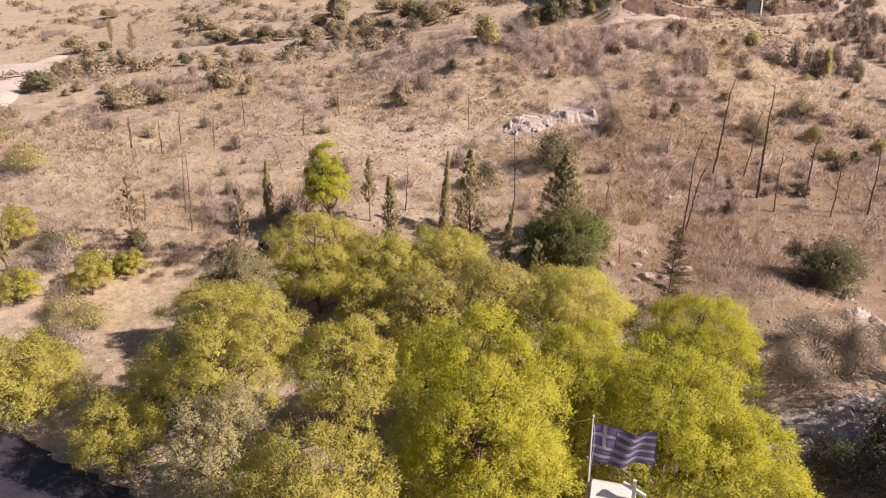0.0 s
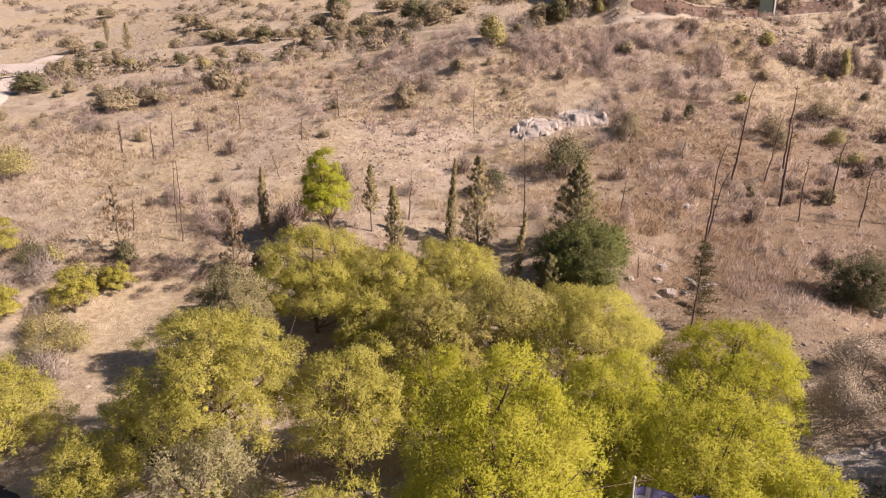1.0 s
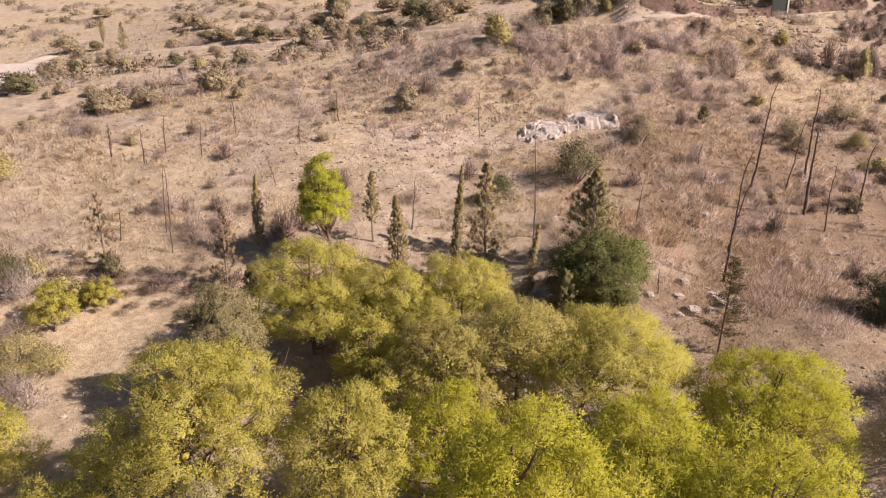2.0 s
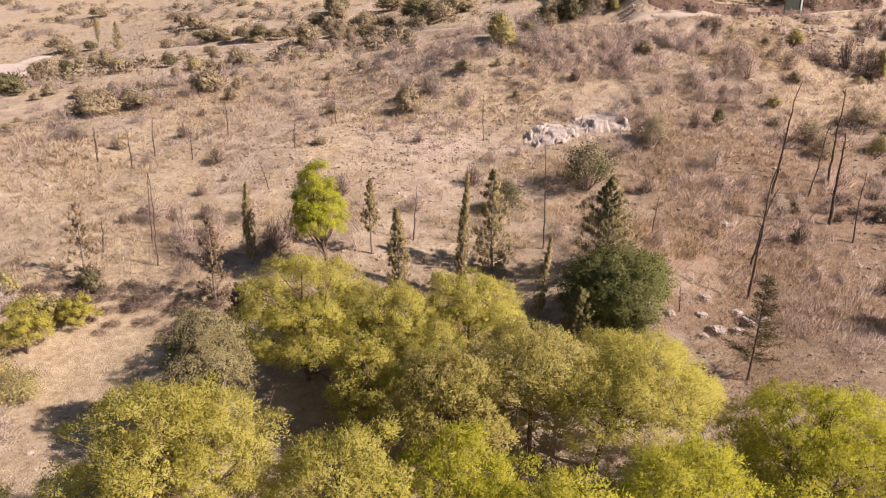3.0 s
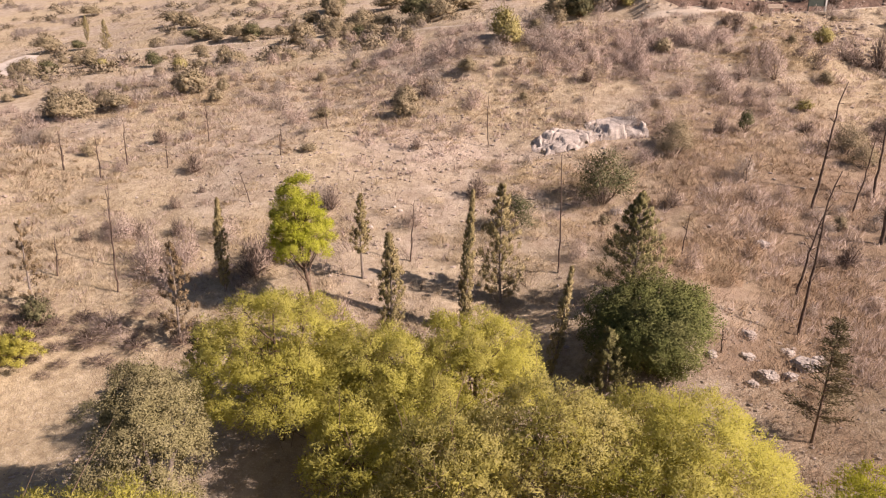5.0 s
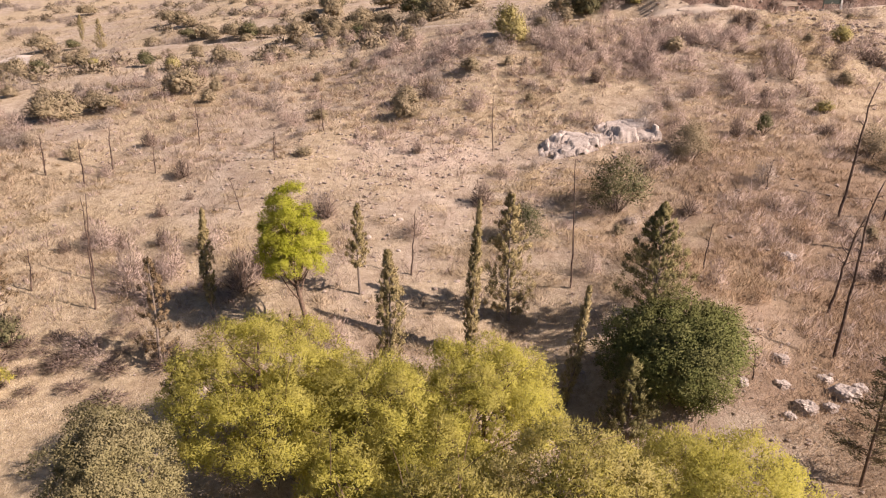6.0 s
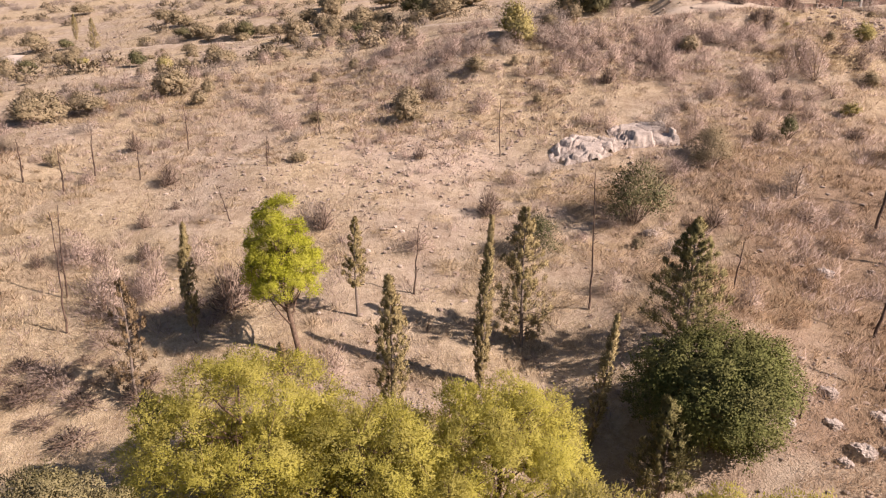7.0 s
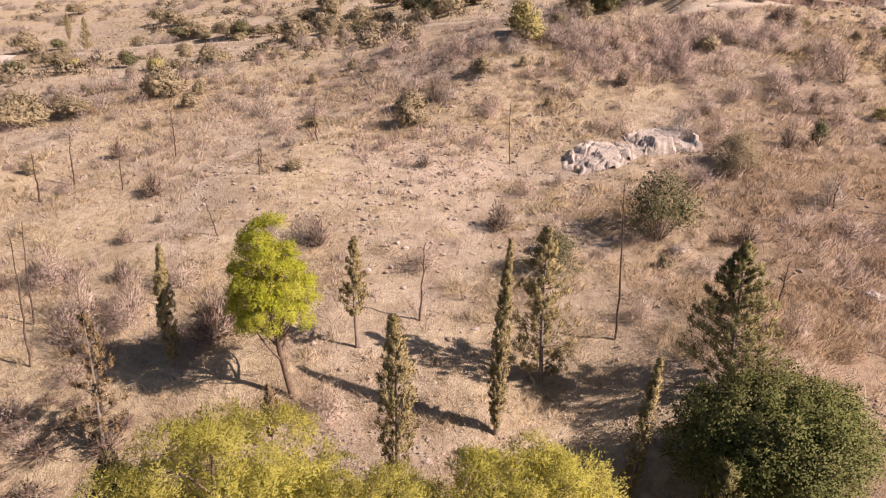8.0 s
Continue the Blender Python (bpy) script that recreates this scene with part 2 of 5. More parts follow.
# Knolls and hollows of the lower slope: height, x, y, half widths
MOUNDS = [(1.2, 9.5, 41.5, 3.0, 4.5), (-1.15, 2.4, 39.6, 2.6, 4.0), (0.75, -10.0, 43.5, 4.5, 4.0), (1.1, -3.4, 35.8, 2.4, 2.2), (-1.0, -18.0, 35.0, 4.0, 5.0), (1.9, 16.0, 25.0, 5.5, 7.0), (1.1, 19.0, 34.0, 4.5, 4.5), (1.3, 23.0, 88.0, 7.0, 6.0), (-0.8, 25.0, 78.5, 8.0, 3.0)]


def smooth(a, b, v):
    """0 before a, 1 past b, with a soft change between."""
    s = np.clip((v - a) / (b - a), 0, 1)
    return s * s * (3 - 2 * s)


def road_y(x):
    """Where the hillside track runs."""
    return sum(np.interp(x + d, [-110, -70, -38, -29, -17, -8, 0, 11, 19, 27, 35, 46, 70], [152, 134, 120.5, 119, 111, 101, 92, 82.5, 81.6, 82.3, 85.4, 88, 92]) for d in (-4, 0, 4)) / 3


def slope_z(x, y):
    z = sum(np.interp(y + d, PROFILE_Y, PROFILE_Z) for d in (-5, -2.5, 0, 2.5, 5)) / 5
    side = np.minimum(150 * np.tanh(x / 150), 25 + 0.15 * (x - 25))
    z = z + side * np.interp(y, [35, 45, 60, 77, 140, 400], [0.0, 0.02, 0.02, 0.085, 0.115, 0.12])
    z = z - 2.5 * smooth(50, 90, -x) * smooth(70, 130, y)
    z = z + (2.35 - 0.6 * smooth(18, 34, x)) * smooth(-14, 4, x) * smooth(62, 80, y) - 1.6 * smooth(28, 42, x) * smooth(58, 68, y) * (1 - smooth(75, 83, y))
    for high, cx, cy, wx, wy in MOUNDS:
        z = z + high * np.exp(-((x - cx) / wx) ** 2 - ((y - cy) / wy) ** 2)
    z = z + 0.35 * np.sin(x * 0.21 + 0.6) * np.sin(y * 0.17 + 1.1) + 0.16 * np.sin(x * 0.53 + y * 0.31) * np.cos(y * 0.47 - x * 0.11)
    return z


def ground_z(x, y):
    """The height of the hillside at (x, y), with the track's shelf cut into it; takes numbers or arrays."""
    z, ry = slope_z(x, y), road_y(x)
    shelf = slope_z(x, ry)
    off = y - ry
    k = smooth(-5.0, -2.0, off) * (1 - smooth(2.0, 4.5, off))
    turnout = 0.85 * smooth(19, 22, x) * (1 - smooth(28, 33, x)) * smooth(-2.2, 2.0, off)
    bank = smooth(19.5, 23, x) * (1.15 * smooth(1.9, 3.0, off) + 5.0 * smooth(4, 40, off))
    return z * (1 - k) + (shelf - 0.1) * k + bank + turnout



# ---- mesh helpers ----


def mesh_of(name, verts, tris, mat, soft=False, normals=None):
    """One mesh from arrays of corners and triangles; normals, one a corner, round off the shading of leaves and needles."""
    verts, tris = np.asarray(verts, dtype=np.float32), np.asarray(tris, dtype=np.int32)
    if normals is not None:
        a, b, c = (verts[tris[:, k]] for k in range(3))
        turned = np.einsum("ij,ij->i", np.cross(b - a, c - a), np.asarray(normals)[tris[:, 0]]) < 0
        tris[turned] = tris[turned][:, ::-1]
    me = bpy.data.meshes.new(name)
    me.vertices.add(len(verts))
    me.vertices.foreach_set("co", verts.ravel())
    me.loops.add(tris.size)
    me.loops.foreach_set("vertex_index", tris.ravel())
    me.polygons.add(len(tris))
    me.polygons.foreach_set("loop_start", np.arange(0, tris.size, 3, dtype=np.int32))
    me.polygons.foreach_set("use_smooth", np.full(len(tris), soft))
    me.update(calc_edges=True)
    me.validate()
    me.materials.append(mat)
    if normals is not None:
        me.polygons.foreach_set("use_smooth", np.full(len(tris), True))
        own = me.attributes.new("custom_normal", "FLOAT_VECTOR", "POINT")
        own.data.foreach_set("vector", unit(np.asarray(normals, dtype=np.float32)).ravel())
    return me


def mesh_part(name, verts, tris, mat, parent=None, label="", soft=False, inner=None, inner_from=0, normals=None):
    """Links arrays as one mesh object; triangles from inner_from on take the material inner."""
    ob = new(name, mesh_of(name, verts, tris, mat, soft, normals))
    if inner is not None:
        ob.data.materials.append(inner)
        ob.data.polygons.foreach_set("material_index", (np.arange(len(ob.data.polygons)) >= inner_from).astype(np.int32))
    ob.parent = parent
    if label:
        tagged(ob, label)
    return ob


def part(name, bm, mat, parent=None, label="", soft=False):
    """Links a bmesh as one mesh object under a thing or a part."""
    me = bpy.data.meshes.new(name)
    for f in bm.faces:
        f.smooth = soft
    bm.to_mesh(me)
    bm.free()
    me.materials.append(mat)
    ob = new(name, me)
    ob.parent = parent
    if label:
        tagged(ob, label)
    return ob


def box(size, at=(0, 0, 0), bevel=0.01, turn=None):
    bm = bmesh.new()
    bmesh.ops.create_cube(bm, size=1.0)
    bmesh.ops.scale(bm, vec=size, verts=bm.verts)
    if bevel:
        bmesh.ops.bevel(bm, geom=bm.edges[:], offset=bevel, segments=2, affect="EDGES")
    if turn is not None:
        bmesh.ops.transform(bm, matrix=turn, verts=bm.verts)
    bmesh.ops.translate(bm, vec=at, verts=bm.verts)
    return bm


def thing(name, x, y, label, category, group="", kind="", z=None, turn=0.0):
    """An Empty at the base of a thing."""
    ob = new(name)
    ob.empty_display_size = 0.2
    ob.matrix_basis = pose(x, y, float(ground_z(x, y)) if z is None else z, 0, 0, turn)
    return tagged(ob, label, category, group, kind)


def unit(v):
    return v / np.maximum(np.linalg.norm(v, axis=-1, keepdims=True), 1e-9)


def tube(points, radii, sides=6):
    """A tapered tube along points; returns corners and triangles."""
    p = np.asarray(points, dtype=float)
    r = np.asarray(radii, dtype=float)
    t = unit(np.gradient(p, axis=0))
    ref = np.where(np.abs(t[:, 2:3]) > 0.9, np.array([[1.0, 0, 0]]), np.array([[0, 0, 1.0]]))
    u = unit(np.cross(t, ref))
    w = np.cross(t, u)
    ang = np.linspace(0, 2 * np.pi, sides, endpoint=False)
    ring = p[:, None] + r[:, None, None] * (np.cos(ang)[None, :, None] * u[:, None] + np.sin(ang)[None, :, None] * w[:, None])
    tris = []
    for i in range(len(p) - 1):
        for j in range(sides):
            k = (j + 1) % sides
            q = (i * sides + j, i * sides + k, (i + 1) * sides + k, (i + 1) * sides + j)
            tris += [(q[0], q[1], q[2]), (q[0], q[2], q[3])]
    top = (len(p) - 1) * sides
    tris += [(top, top + j, top + j + 1) for j in range(1, sides - 1)]
    return ring.reshape(-1, 3), np.array(tris)


def joined(pieces):
    """Several (corners, triangles) as one."""
    vs, ts, n = [], [], 0
    for v, t in pieces:
        vs.append(v)
        ts.append(np.asarray(t) + n)
        n += len(v)
    return np.concatenate(vs), np.concatenate(ts)


def facing(way, rng, out, stray=0.45):
    """Sideways directions of blades; with out given, their flats look mostly that way."""
    if out is None:
        return unit(np.cross(way, rng.normal(size=way.shape)))
    return unit(np.cross(out + rng.normal(size=way.shape) * stray, way))


def blades(base, way, length, width, rng, out=None, stray=0.45):
    """Narrow triangles from base along way: needles, grass, small leaves."""
    h = facing(way, rng, out, stray) * (width / 2)[:, None]
    tip = base + way * length[:, None]
    v = np.stack([base - h, base + h, tip], axis=1).reshape(-1, 3)
    return v, np.arange(len(v)).reshape(-1, 3)


def leaves(base, way, length, width, rng, out=None, stray=0.45):
    """Folded diamonds: broad leaves, each of two triangles."""
    side = facing(way, rng, out, stray)
    h = side * (width / 2)[:, None]
    mid = base + way * (length * 0.5)[:, None]
    up = unit(np.cross(side, way)) * (width * 0.18)[:, None]
    v = np.stack([base, mid + h + up, base + way * length[:, None], mid - h + up], axis=1).reshape(-1, 3)
    q = np.arange(len(base))[:, None] * 4
    t = np.concatenate([q + np.array([[0, 1, 2]]), q + np.array([[0, 2, 3]])])
    return v, t


def ball():
    """Corners and triangles of a coarse ball."""
    bm = bmesh.new()
    bmesh.ops.create_icosphere(bm, subdivisions=1, radius=1.0)
    v = np.array([q.co[:] for q in bm.verts])
    t = np.array([[q.index for q in f.verts] for f in bm.faces])
    bm.free()
    return v, t


BALL_V, BALL_T = ball()


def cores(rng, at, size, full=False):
    """Small uneven filler lumps under the outer needles or leaves, added to close crowns."""
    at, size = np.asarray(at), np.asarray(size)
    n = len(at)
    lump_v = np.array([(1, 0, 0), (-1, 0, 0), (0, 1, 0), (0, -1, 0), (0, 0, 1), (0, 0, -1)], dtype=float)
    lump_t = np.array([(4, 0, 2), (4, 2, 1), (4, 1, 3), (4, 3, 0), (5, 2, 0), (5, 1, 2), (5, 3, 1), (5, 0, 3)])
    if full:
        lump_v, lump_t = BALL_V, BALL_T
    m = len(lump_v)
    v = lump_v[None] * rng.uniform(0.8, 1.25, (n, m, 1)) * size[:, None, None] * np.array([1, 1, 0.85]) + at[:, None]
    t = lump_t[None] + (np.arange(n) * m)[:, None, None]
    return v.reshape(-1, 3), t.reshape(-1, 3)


def sphere_ways(n, rng, low=-0.4):
    """Directions spread over a sphere, those below low left out."""
    z = rng.uniform(low, 1.0, n)
    a = rng.uniform(0, 2 * np.pi, n)
    s = np.sqrt(1 - z * z)
    return np.stack([s * np.cos(a), s * np.sin(a), z], axis=1)


# ---- ground ----


def spaced(low, fine_low, fine_high, high, step, grow=1.12):
    core = list(np.arange(fine_low, fine_high + step / 2, step))
    s, v = step, core[0]
    while v > low:
        s *= grow
        v -= s
        core.insert(0, v)
    s, v = step, core[-1]
    while v < high:
        s *= grow
        v += s
        core.append(v)
    return np.array(core)


def build_ground():
    xs = spaced(-2500, -42, 46, 2500, 0.6)
    ys = spaced(-900, 14, 92, 3000, 0.55, 1.06)
    gx, gy = np.meshgrid(xs, ys)
    z = ground_z(gx, gy)
    near = (np.abs(gx) < 60) & (gy > 5) & (gy < 130)
    for i, j in np.argwhere(near):
        q = Vector((gx[i, j], gy[i, j], 0))
        z[i, j] += 0.10 * noise.noise(q * 0.9) + 0.06 * noise.noise(q * 2.3)
    v = np.stack([gx, gy, z], axis=-1).reshape(-1, 3)
    nx = len(xs)
    i, j = np.meshgrid(np.arange(len(ys) - 1), np.arange(nx - 1), indexing="ij")
    q = (i * nx + j).ravel()
    t = np.concatenate([np.stack([q, q + 1, q + nx + 1], 1), np.stack([q, q + nx + 1, q + nx], 1)])
    ob = mesh_part("ground", v, t, M_GROUND, soft=True)
    tagged(ob, "dry stony hillside of pale soil rising away from the grove", "ground", kind="structure")


build_ground()


def strip(name, path, width, mat, lift, label, category, ragged=1.0, ends=0.0):
    """A road laid over the ground along a path of (x, y); it narrows over the length of its ends."""
    p = np.array(path, dtype=float)
    d = np.concatenate([[0], np.cumsum(np.linalg.norm(np.diff(p, axis=0), axis=1))])
    s = np.arange(0, d[-1], 0.8)
    cx, cy = np.interp(s, d, p[:, 0]), np.interp(s, d, p[:, 1])
    k = np.ones(9) / 9
    cx, cy = (np.convolve(np.pad(c, 4, mode="edge"), k, "valid") for c in (cx, cy))
    tx, ty = np.gradient(cx), np.gradient(cy)
    n = np.hypot(tx, ty)
    cols = np.linspace(-0.5, 0.5, 7)
    rows = []
    for i in range(len(s)):
        wob = width * (1 + ragged * (0.12 * math.sin(s[i] * 0.31) + 0.06 * math.sin(s[i] * 1.1)))
        if ends:
            wob *= 0.15 + 0.85 * min(1.0, s[i] / ends, (d[-1] - s[i]) / ends)
        for c in cols:
            x, y = cx[i] - ty[i] / n[i] * c * wob, cy[i] + tx[i] / n[i] * c * wob
            rows.append((x, y, float(ground_z(x, y)) + lift - (0.35 if abs(c) > 0.49 else 0)))
    m = len(cols)
    tris = []
    for i in range(len(s) - 1):
        for j in range(m - 1):
            q = i * m + j
            tris += [(q, q + m, q + m + 1), (q, q + m + 1, q + 1)]
    ob = mesh_part(name, rows, tris, mat, soft=True)
    return tagged(ob, label, category, kind="structure")



# ---- trees ----


def bend(height, lean, rng, steps=8, sway=0.12):
    """A slightly crooked upright line of that height whose top is off by lean (x, y)."""
    s = np.linspace(0, 1, steps)
    wx, wy = rng.normal(size=2) * sway
    return np.stack([lean[0] * s + wx * np.sin(s * 3.1), lean[1] * s + wy * np.sin(s * 3.1), height * s], axis=1)


def pine(x, y, height, radius, seed, mat=None, clear=0.3, fullness=1.0, label="", dx=0.0, dy=0.0, flat=1.0, lobes=60, needle=1.0, ragged=1.0):
    """An Aleppo pine: crooked trunk, rising limbs with bare twigs, and an uneven dome of many small clumps of needles with gaps between."""
    rng = np.random.default_rng(seed)
    tree = thing("pine_tree", x, y, label or "yellow-green Aleppo pine with a rounded clumpy crown", "tree", "pine grove")
    top = bend(height * 0.9, (dx, dy), rng, 9, 0.18)
    r0 = 0.015 * height + 0.03
    mesh_part("trunk", *tube(top, np.linspace(r0, 0.03, 9), 8), M_BARK, tree, soft=True)
    low = height * clear
    zc = low + 0.36 * (height - low)
    mid = np.array([np.interp(zc, top[:, 2], top[:, 0]), np.interp(zc, top[:, 2], top[:, 1]), zc])
    seedv = Vector((seed * 1.3, seed * 0.7, seed * 2.1))
    centres, sizes = [], []
    shell = int(lobes * 1.35)
    for i in range(shell + 18):
        if i < shell:
            rise = -0.42 + 1.42 * (i + 0.5) / shell
            a = i * 2.39996 + seed
            w = unit(np.array([math.cos(a) * math.sqrt(1 - rise * rise), math.sin(a) * math.sqrt(1 - rise * rise), rise]) + rng.normal(size=3) * 0.12)
            far = rng.uniform(0.78, 0.98)
        else:
            w, far = sphere_ways(1, rng, -0.3)[0], rng.uniform(0.3, 0.6)
        uneven = 1 + ragged * (0.24 * noise.noise(Vector(w) * 1.9 + seedv) + 0.12 * noise.noise(Vector(w) * 4.5 + seedv))
        up = (height - zc) * flat if w[2] > 0 else (zc - low)
        centres.append(mid + w * np.array([radius, radius, up]) * far * uneven)
        sizes.append(radius * rng.uniform(0.17, 0.27))
    centres, sizes = np.array(centres), np.array(sizes)
    for c in centres[::5]:
        z0 = max(low * 0.55, c[2] - 0.35 * height * rng.uniform(0.4, 1.0))
        b = np.array([np.interp(z0, top[:, 2], top[:, 0]), np.interp(z0, top[:, 2], top[:, 1]), z0])
        k = np.linspace(0, 1, 5)[:, None]
        line = b + (c - b) * k + np.array([[0, 0, -0.10 * height]]) * (k * (1 - k))
        bits = [tube(line, np.linspace(r0 * 0.42, 0.012, 5), 5)]
        for _ in range(7):
            s = line[rng.integers(1, 5)]
            e2 = s + rng.normal(size=3) * 0.28 * radius + np.array([0, 0, 0.1])
            bits.append(tube(np.stack([s, (s + e2) / 2 + rng.normal(size=3) * 0.05, e2]), [0.014, 0.010, 0.005], 3))
        mesh_part("limb", *joined(bits), M_BARK, tree, soft=True)
    total = 7900 * fullness * (radius / 2.2) ** 1.8
    share = sizes ** 2 / np.sum(sizes ** 2)
    bits, hearts, heart_sizes, norms = [], [], [], []
    for c, s, f in zip(centres, sizes, share):
        outward = unit(c - mid + np.array([0, 0, 0.25 * radius]))
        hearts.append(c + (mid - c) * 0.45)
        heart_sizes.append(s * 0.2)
        puffs = 15
        n = max(3, int(total * f / puffs))
        for d in sphere_ways(puffs, rng, -0.6):
            d = unit(d + outward * 0.4)
            pc = c + d * s * rng.uniform(0.55, 1.05) * np.array([1, 1, 0.85])
            pr = s * rng.uniform(0.30, 0.48)
            way = unit(sphere_ways(n, rng, -0.7) + d * 0.5)
            at = pc + way * (pr * rng.uniform(0.3, 1.15, n))[:, None]
            rounded = way * 0.45 + d * 0.45 + outward * 0.40 + np.array([0, 0, 0.6])
            for _ in range(5):
                norms.append(np.repeat(rounded + rng.normal(size=way.shape) * 0.22, 3, axis=0))
                w = unit(way * 0.8 + rng.normal(size=way.shape) * 0.6 + np.array([0, 0, 0.25]))
                bits.append(blades(at + rng.normal(size=at.shape) * 0.05, w, rng.uniform(0.07, 0.13, n) * needle, rng.uniform(0.026, 0.044, n) * needle, rng, way * 1.3 + d * 0.7 + np.array([0, 0, 0.15]), 0.3))
    outer = sum(len(t) for _, t in bits)
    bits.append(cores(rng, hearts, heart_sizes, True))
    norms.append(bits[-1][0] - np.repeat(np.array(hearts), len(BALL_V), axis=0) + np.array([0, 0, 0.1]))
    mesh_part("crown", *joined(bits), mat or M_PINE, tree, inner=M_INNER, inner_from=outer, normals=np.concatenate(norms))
    return tree


def broadleaf(name, x, y, height, radius, seed, mat, bark, label, leaf=(0.10, 0.05), count=16000, low=0.12, lobes=34, squash=0.85, stems=4):
    """A dense broad-leaved tree: several stems and a lumpy crown of separate leaves."""
    rng = np.random.default_rng(seed)
    tree = thing(name, x, y, label, "tree")
    for i in range(stems):
        a = i * 6.283 / stems + rng.uniform(-0.4, 0.4)
        tipp = np.array([math.cos(a), math.sin(a), 0]) * radius * 0.5
        k = np.linspace(0, 1, 6)[:, None]
        line = tipp * k ** 1.3 + np.array([[0, 0, height * 0.7]]) * k + rng.normal(size=(6, 3)) * 0.04 * k
        mesh_part("stem", *tube(line, np.linspace(0.11, 0.03, 6) * height / 4, 6), bark, tree, soft=True)
    bits, hearts, heart_sizes, norms = [], [], [], []
    mid = np.array([0, 0, height * (0.46 + low / 2)])
    half = height * (1 - low) * 0.52
    for i in range(lobes):
        w = sphere_ways(1, rng, -1.0)[0]
        c = mid + w * np.array([radius * 0.80, radius * 0.80, half * 0.82]) * rng.uniform(0.6, 1.0)
        s = radius * rng.uniform(0.16, 0.32)
        outward = unit(w + np.array([0, 0, 0.3]))
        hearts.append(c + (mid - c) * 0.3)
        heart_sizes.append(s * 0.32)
        puffs = 20
        n = int(count / lobes / puffs * (s / (radius * 0.24)) ** 2)
        for d in sphere_ways(puffs, rng, -0.8):
            d = unit(d + outward * 0.4)
            pc = c + d * s * rng.uniform(0.65, 1.0) * np.array([1, 1, squash])
            way = unit(sphere_ways(n, rng, -0.8) + d * 0.5)
            pr = s * rng.uniform(0.25, 0.42)
            at = pc + way * (pr * rng.uniform(0.3, 1.15, n))[:, None]
            keep = at[:, 2] > -0.5
            at, way = at[keep], way[keep]
            k = len(at)
            lw = unit(way * 0.5 + rng.normal(size=way.shape) * 0.6)
            norms.append(np.repeat(way * 0.4 + d * 0.4 + outward * 0.5 + np.array([0, 0, 0.35]) + rng.normal(size=way.shape) * 0.25, 4, axis=0))
            bits.append(leaves(at, lw, rng.uniform(0.7, 1.3, k) * leaf[0], rng.uniform(0.7, 1.3, k) * leaf[1], rng, way + d * 0.6 + np.array([0, 0, 0.2]), 0.4))
    outer = sum(len(t) for _, t in bits)
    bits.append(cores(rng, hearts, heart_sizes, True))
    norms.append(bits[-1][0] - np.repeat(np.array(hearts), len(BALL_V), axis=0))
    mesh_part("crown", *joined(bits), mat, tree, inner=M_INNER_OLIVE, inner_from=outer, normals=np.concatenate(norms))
    return tree


def cypress(x, y, height, radius, seed, mat=None, lean=(0, 0), bare=0.12, open_crown=0.0, label="", density=1.0):
    """A cypress: one trunk and rising sprays that end in dense little brushes; open_crown 0 is a tight column, 1 a loose cone."""
    rng = np.random.default_rng(seed)
    tree = thing("cypress_tree", x, y, label or "slim dark olive cypress sapling on the dry slope", "tree", "cypress row")
    axis = bend(height, lean, rng, 10, 0.05)
    wood = [tube(axis, np.linspace(0.022 * height ** 0.8, 0.012, 10), 6)]
    n = int((46 + 90 * (1 - open_crown)) * height / 4 * density)
    bits, norms = [], []
    loose = open_crown > 0.5
    for i in range(n):
        s = (i + rng.uniform(0, 1)) / n
        z = (bare + (1 - bare) * s) * height
        if loose:
            shape = (1 - s) ** 0.8 * min(1, 0.5 + s * 4) + 0.05
        else:
            shape = min(1, (1 - s) * 1.7 + 0.10) * min(1, 0.5 + s * 3)
        reach = radius * shape * rng.uniform(0.55, 1.2)
        a = rng.uniform(0, 6.283)
        b = np.array([np.interp(z, axis[:, 2], axis[:, 0]), np.interp(z, axis[:, 2], axis[:, 1]), z])
        out = np.array([math.cos(a), math.sin(a), 0])
        rise = reach * (0.4 if loose else 1.5) + 0.05
        tipp = b + out * reach + np.array([0, 0, rise])
        k = np.linspace(0, 1, 4)[:, None]
        line = b + (tipp - b) * k - np.array([[0, 0, rise * 0.5]]) * k * (1 - k)
        if loose:
            wood.append(tube(line, [0.016, 0.013, 0.010, 0.006], 4))
        brushes = 3 if loose else 2
        for c in range(brushes):
            f = rng.uniform(0.35, 1.0) if c else 1.0
            at0 = b + (tipp - b) * f - np.array([0, 0, rise * 0.5 * f * (1 - f)])
            m = int(24 + 22 * radius)
            size = 0.06 + 0.11 * reach + rng.uniform(0, 0.03)
            way = sphere_ways(m, rng, -0.6)
            at = at0 + way * size * rng.uniform(0.2, 1.0, (m, 1)) * np.array([0.7, 0.7, 1.3])
            w = unit(out * 0.4 + np.array([0, 0, 0.9]) + rng.normal(size=(m, 3)) * 0.4)
            norms.append(np.repeat(way * 0.6 + out * 0.7 + np.array([0, 0, 0.2]) + rng.normal(size=way.shape) * 0.2, 3, axis=0))
            bits.append(blades(at, w, rng.uniform(0.06, 0.13, m), rng.uniform(0.022, 0.042, m), rng, way + out * 0.6))
    mesh_part("trunk", *joined(wood), M_BARK_GREY, tree, soft=True)
    mesh_part("crown", *joined(bits), mat or M_CYPRESS, tree, normals=np.concatenate(norms))
    return tree


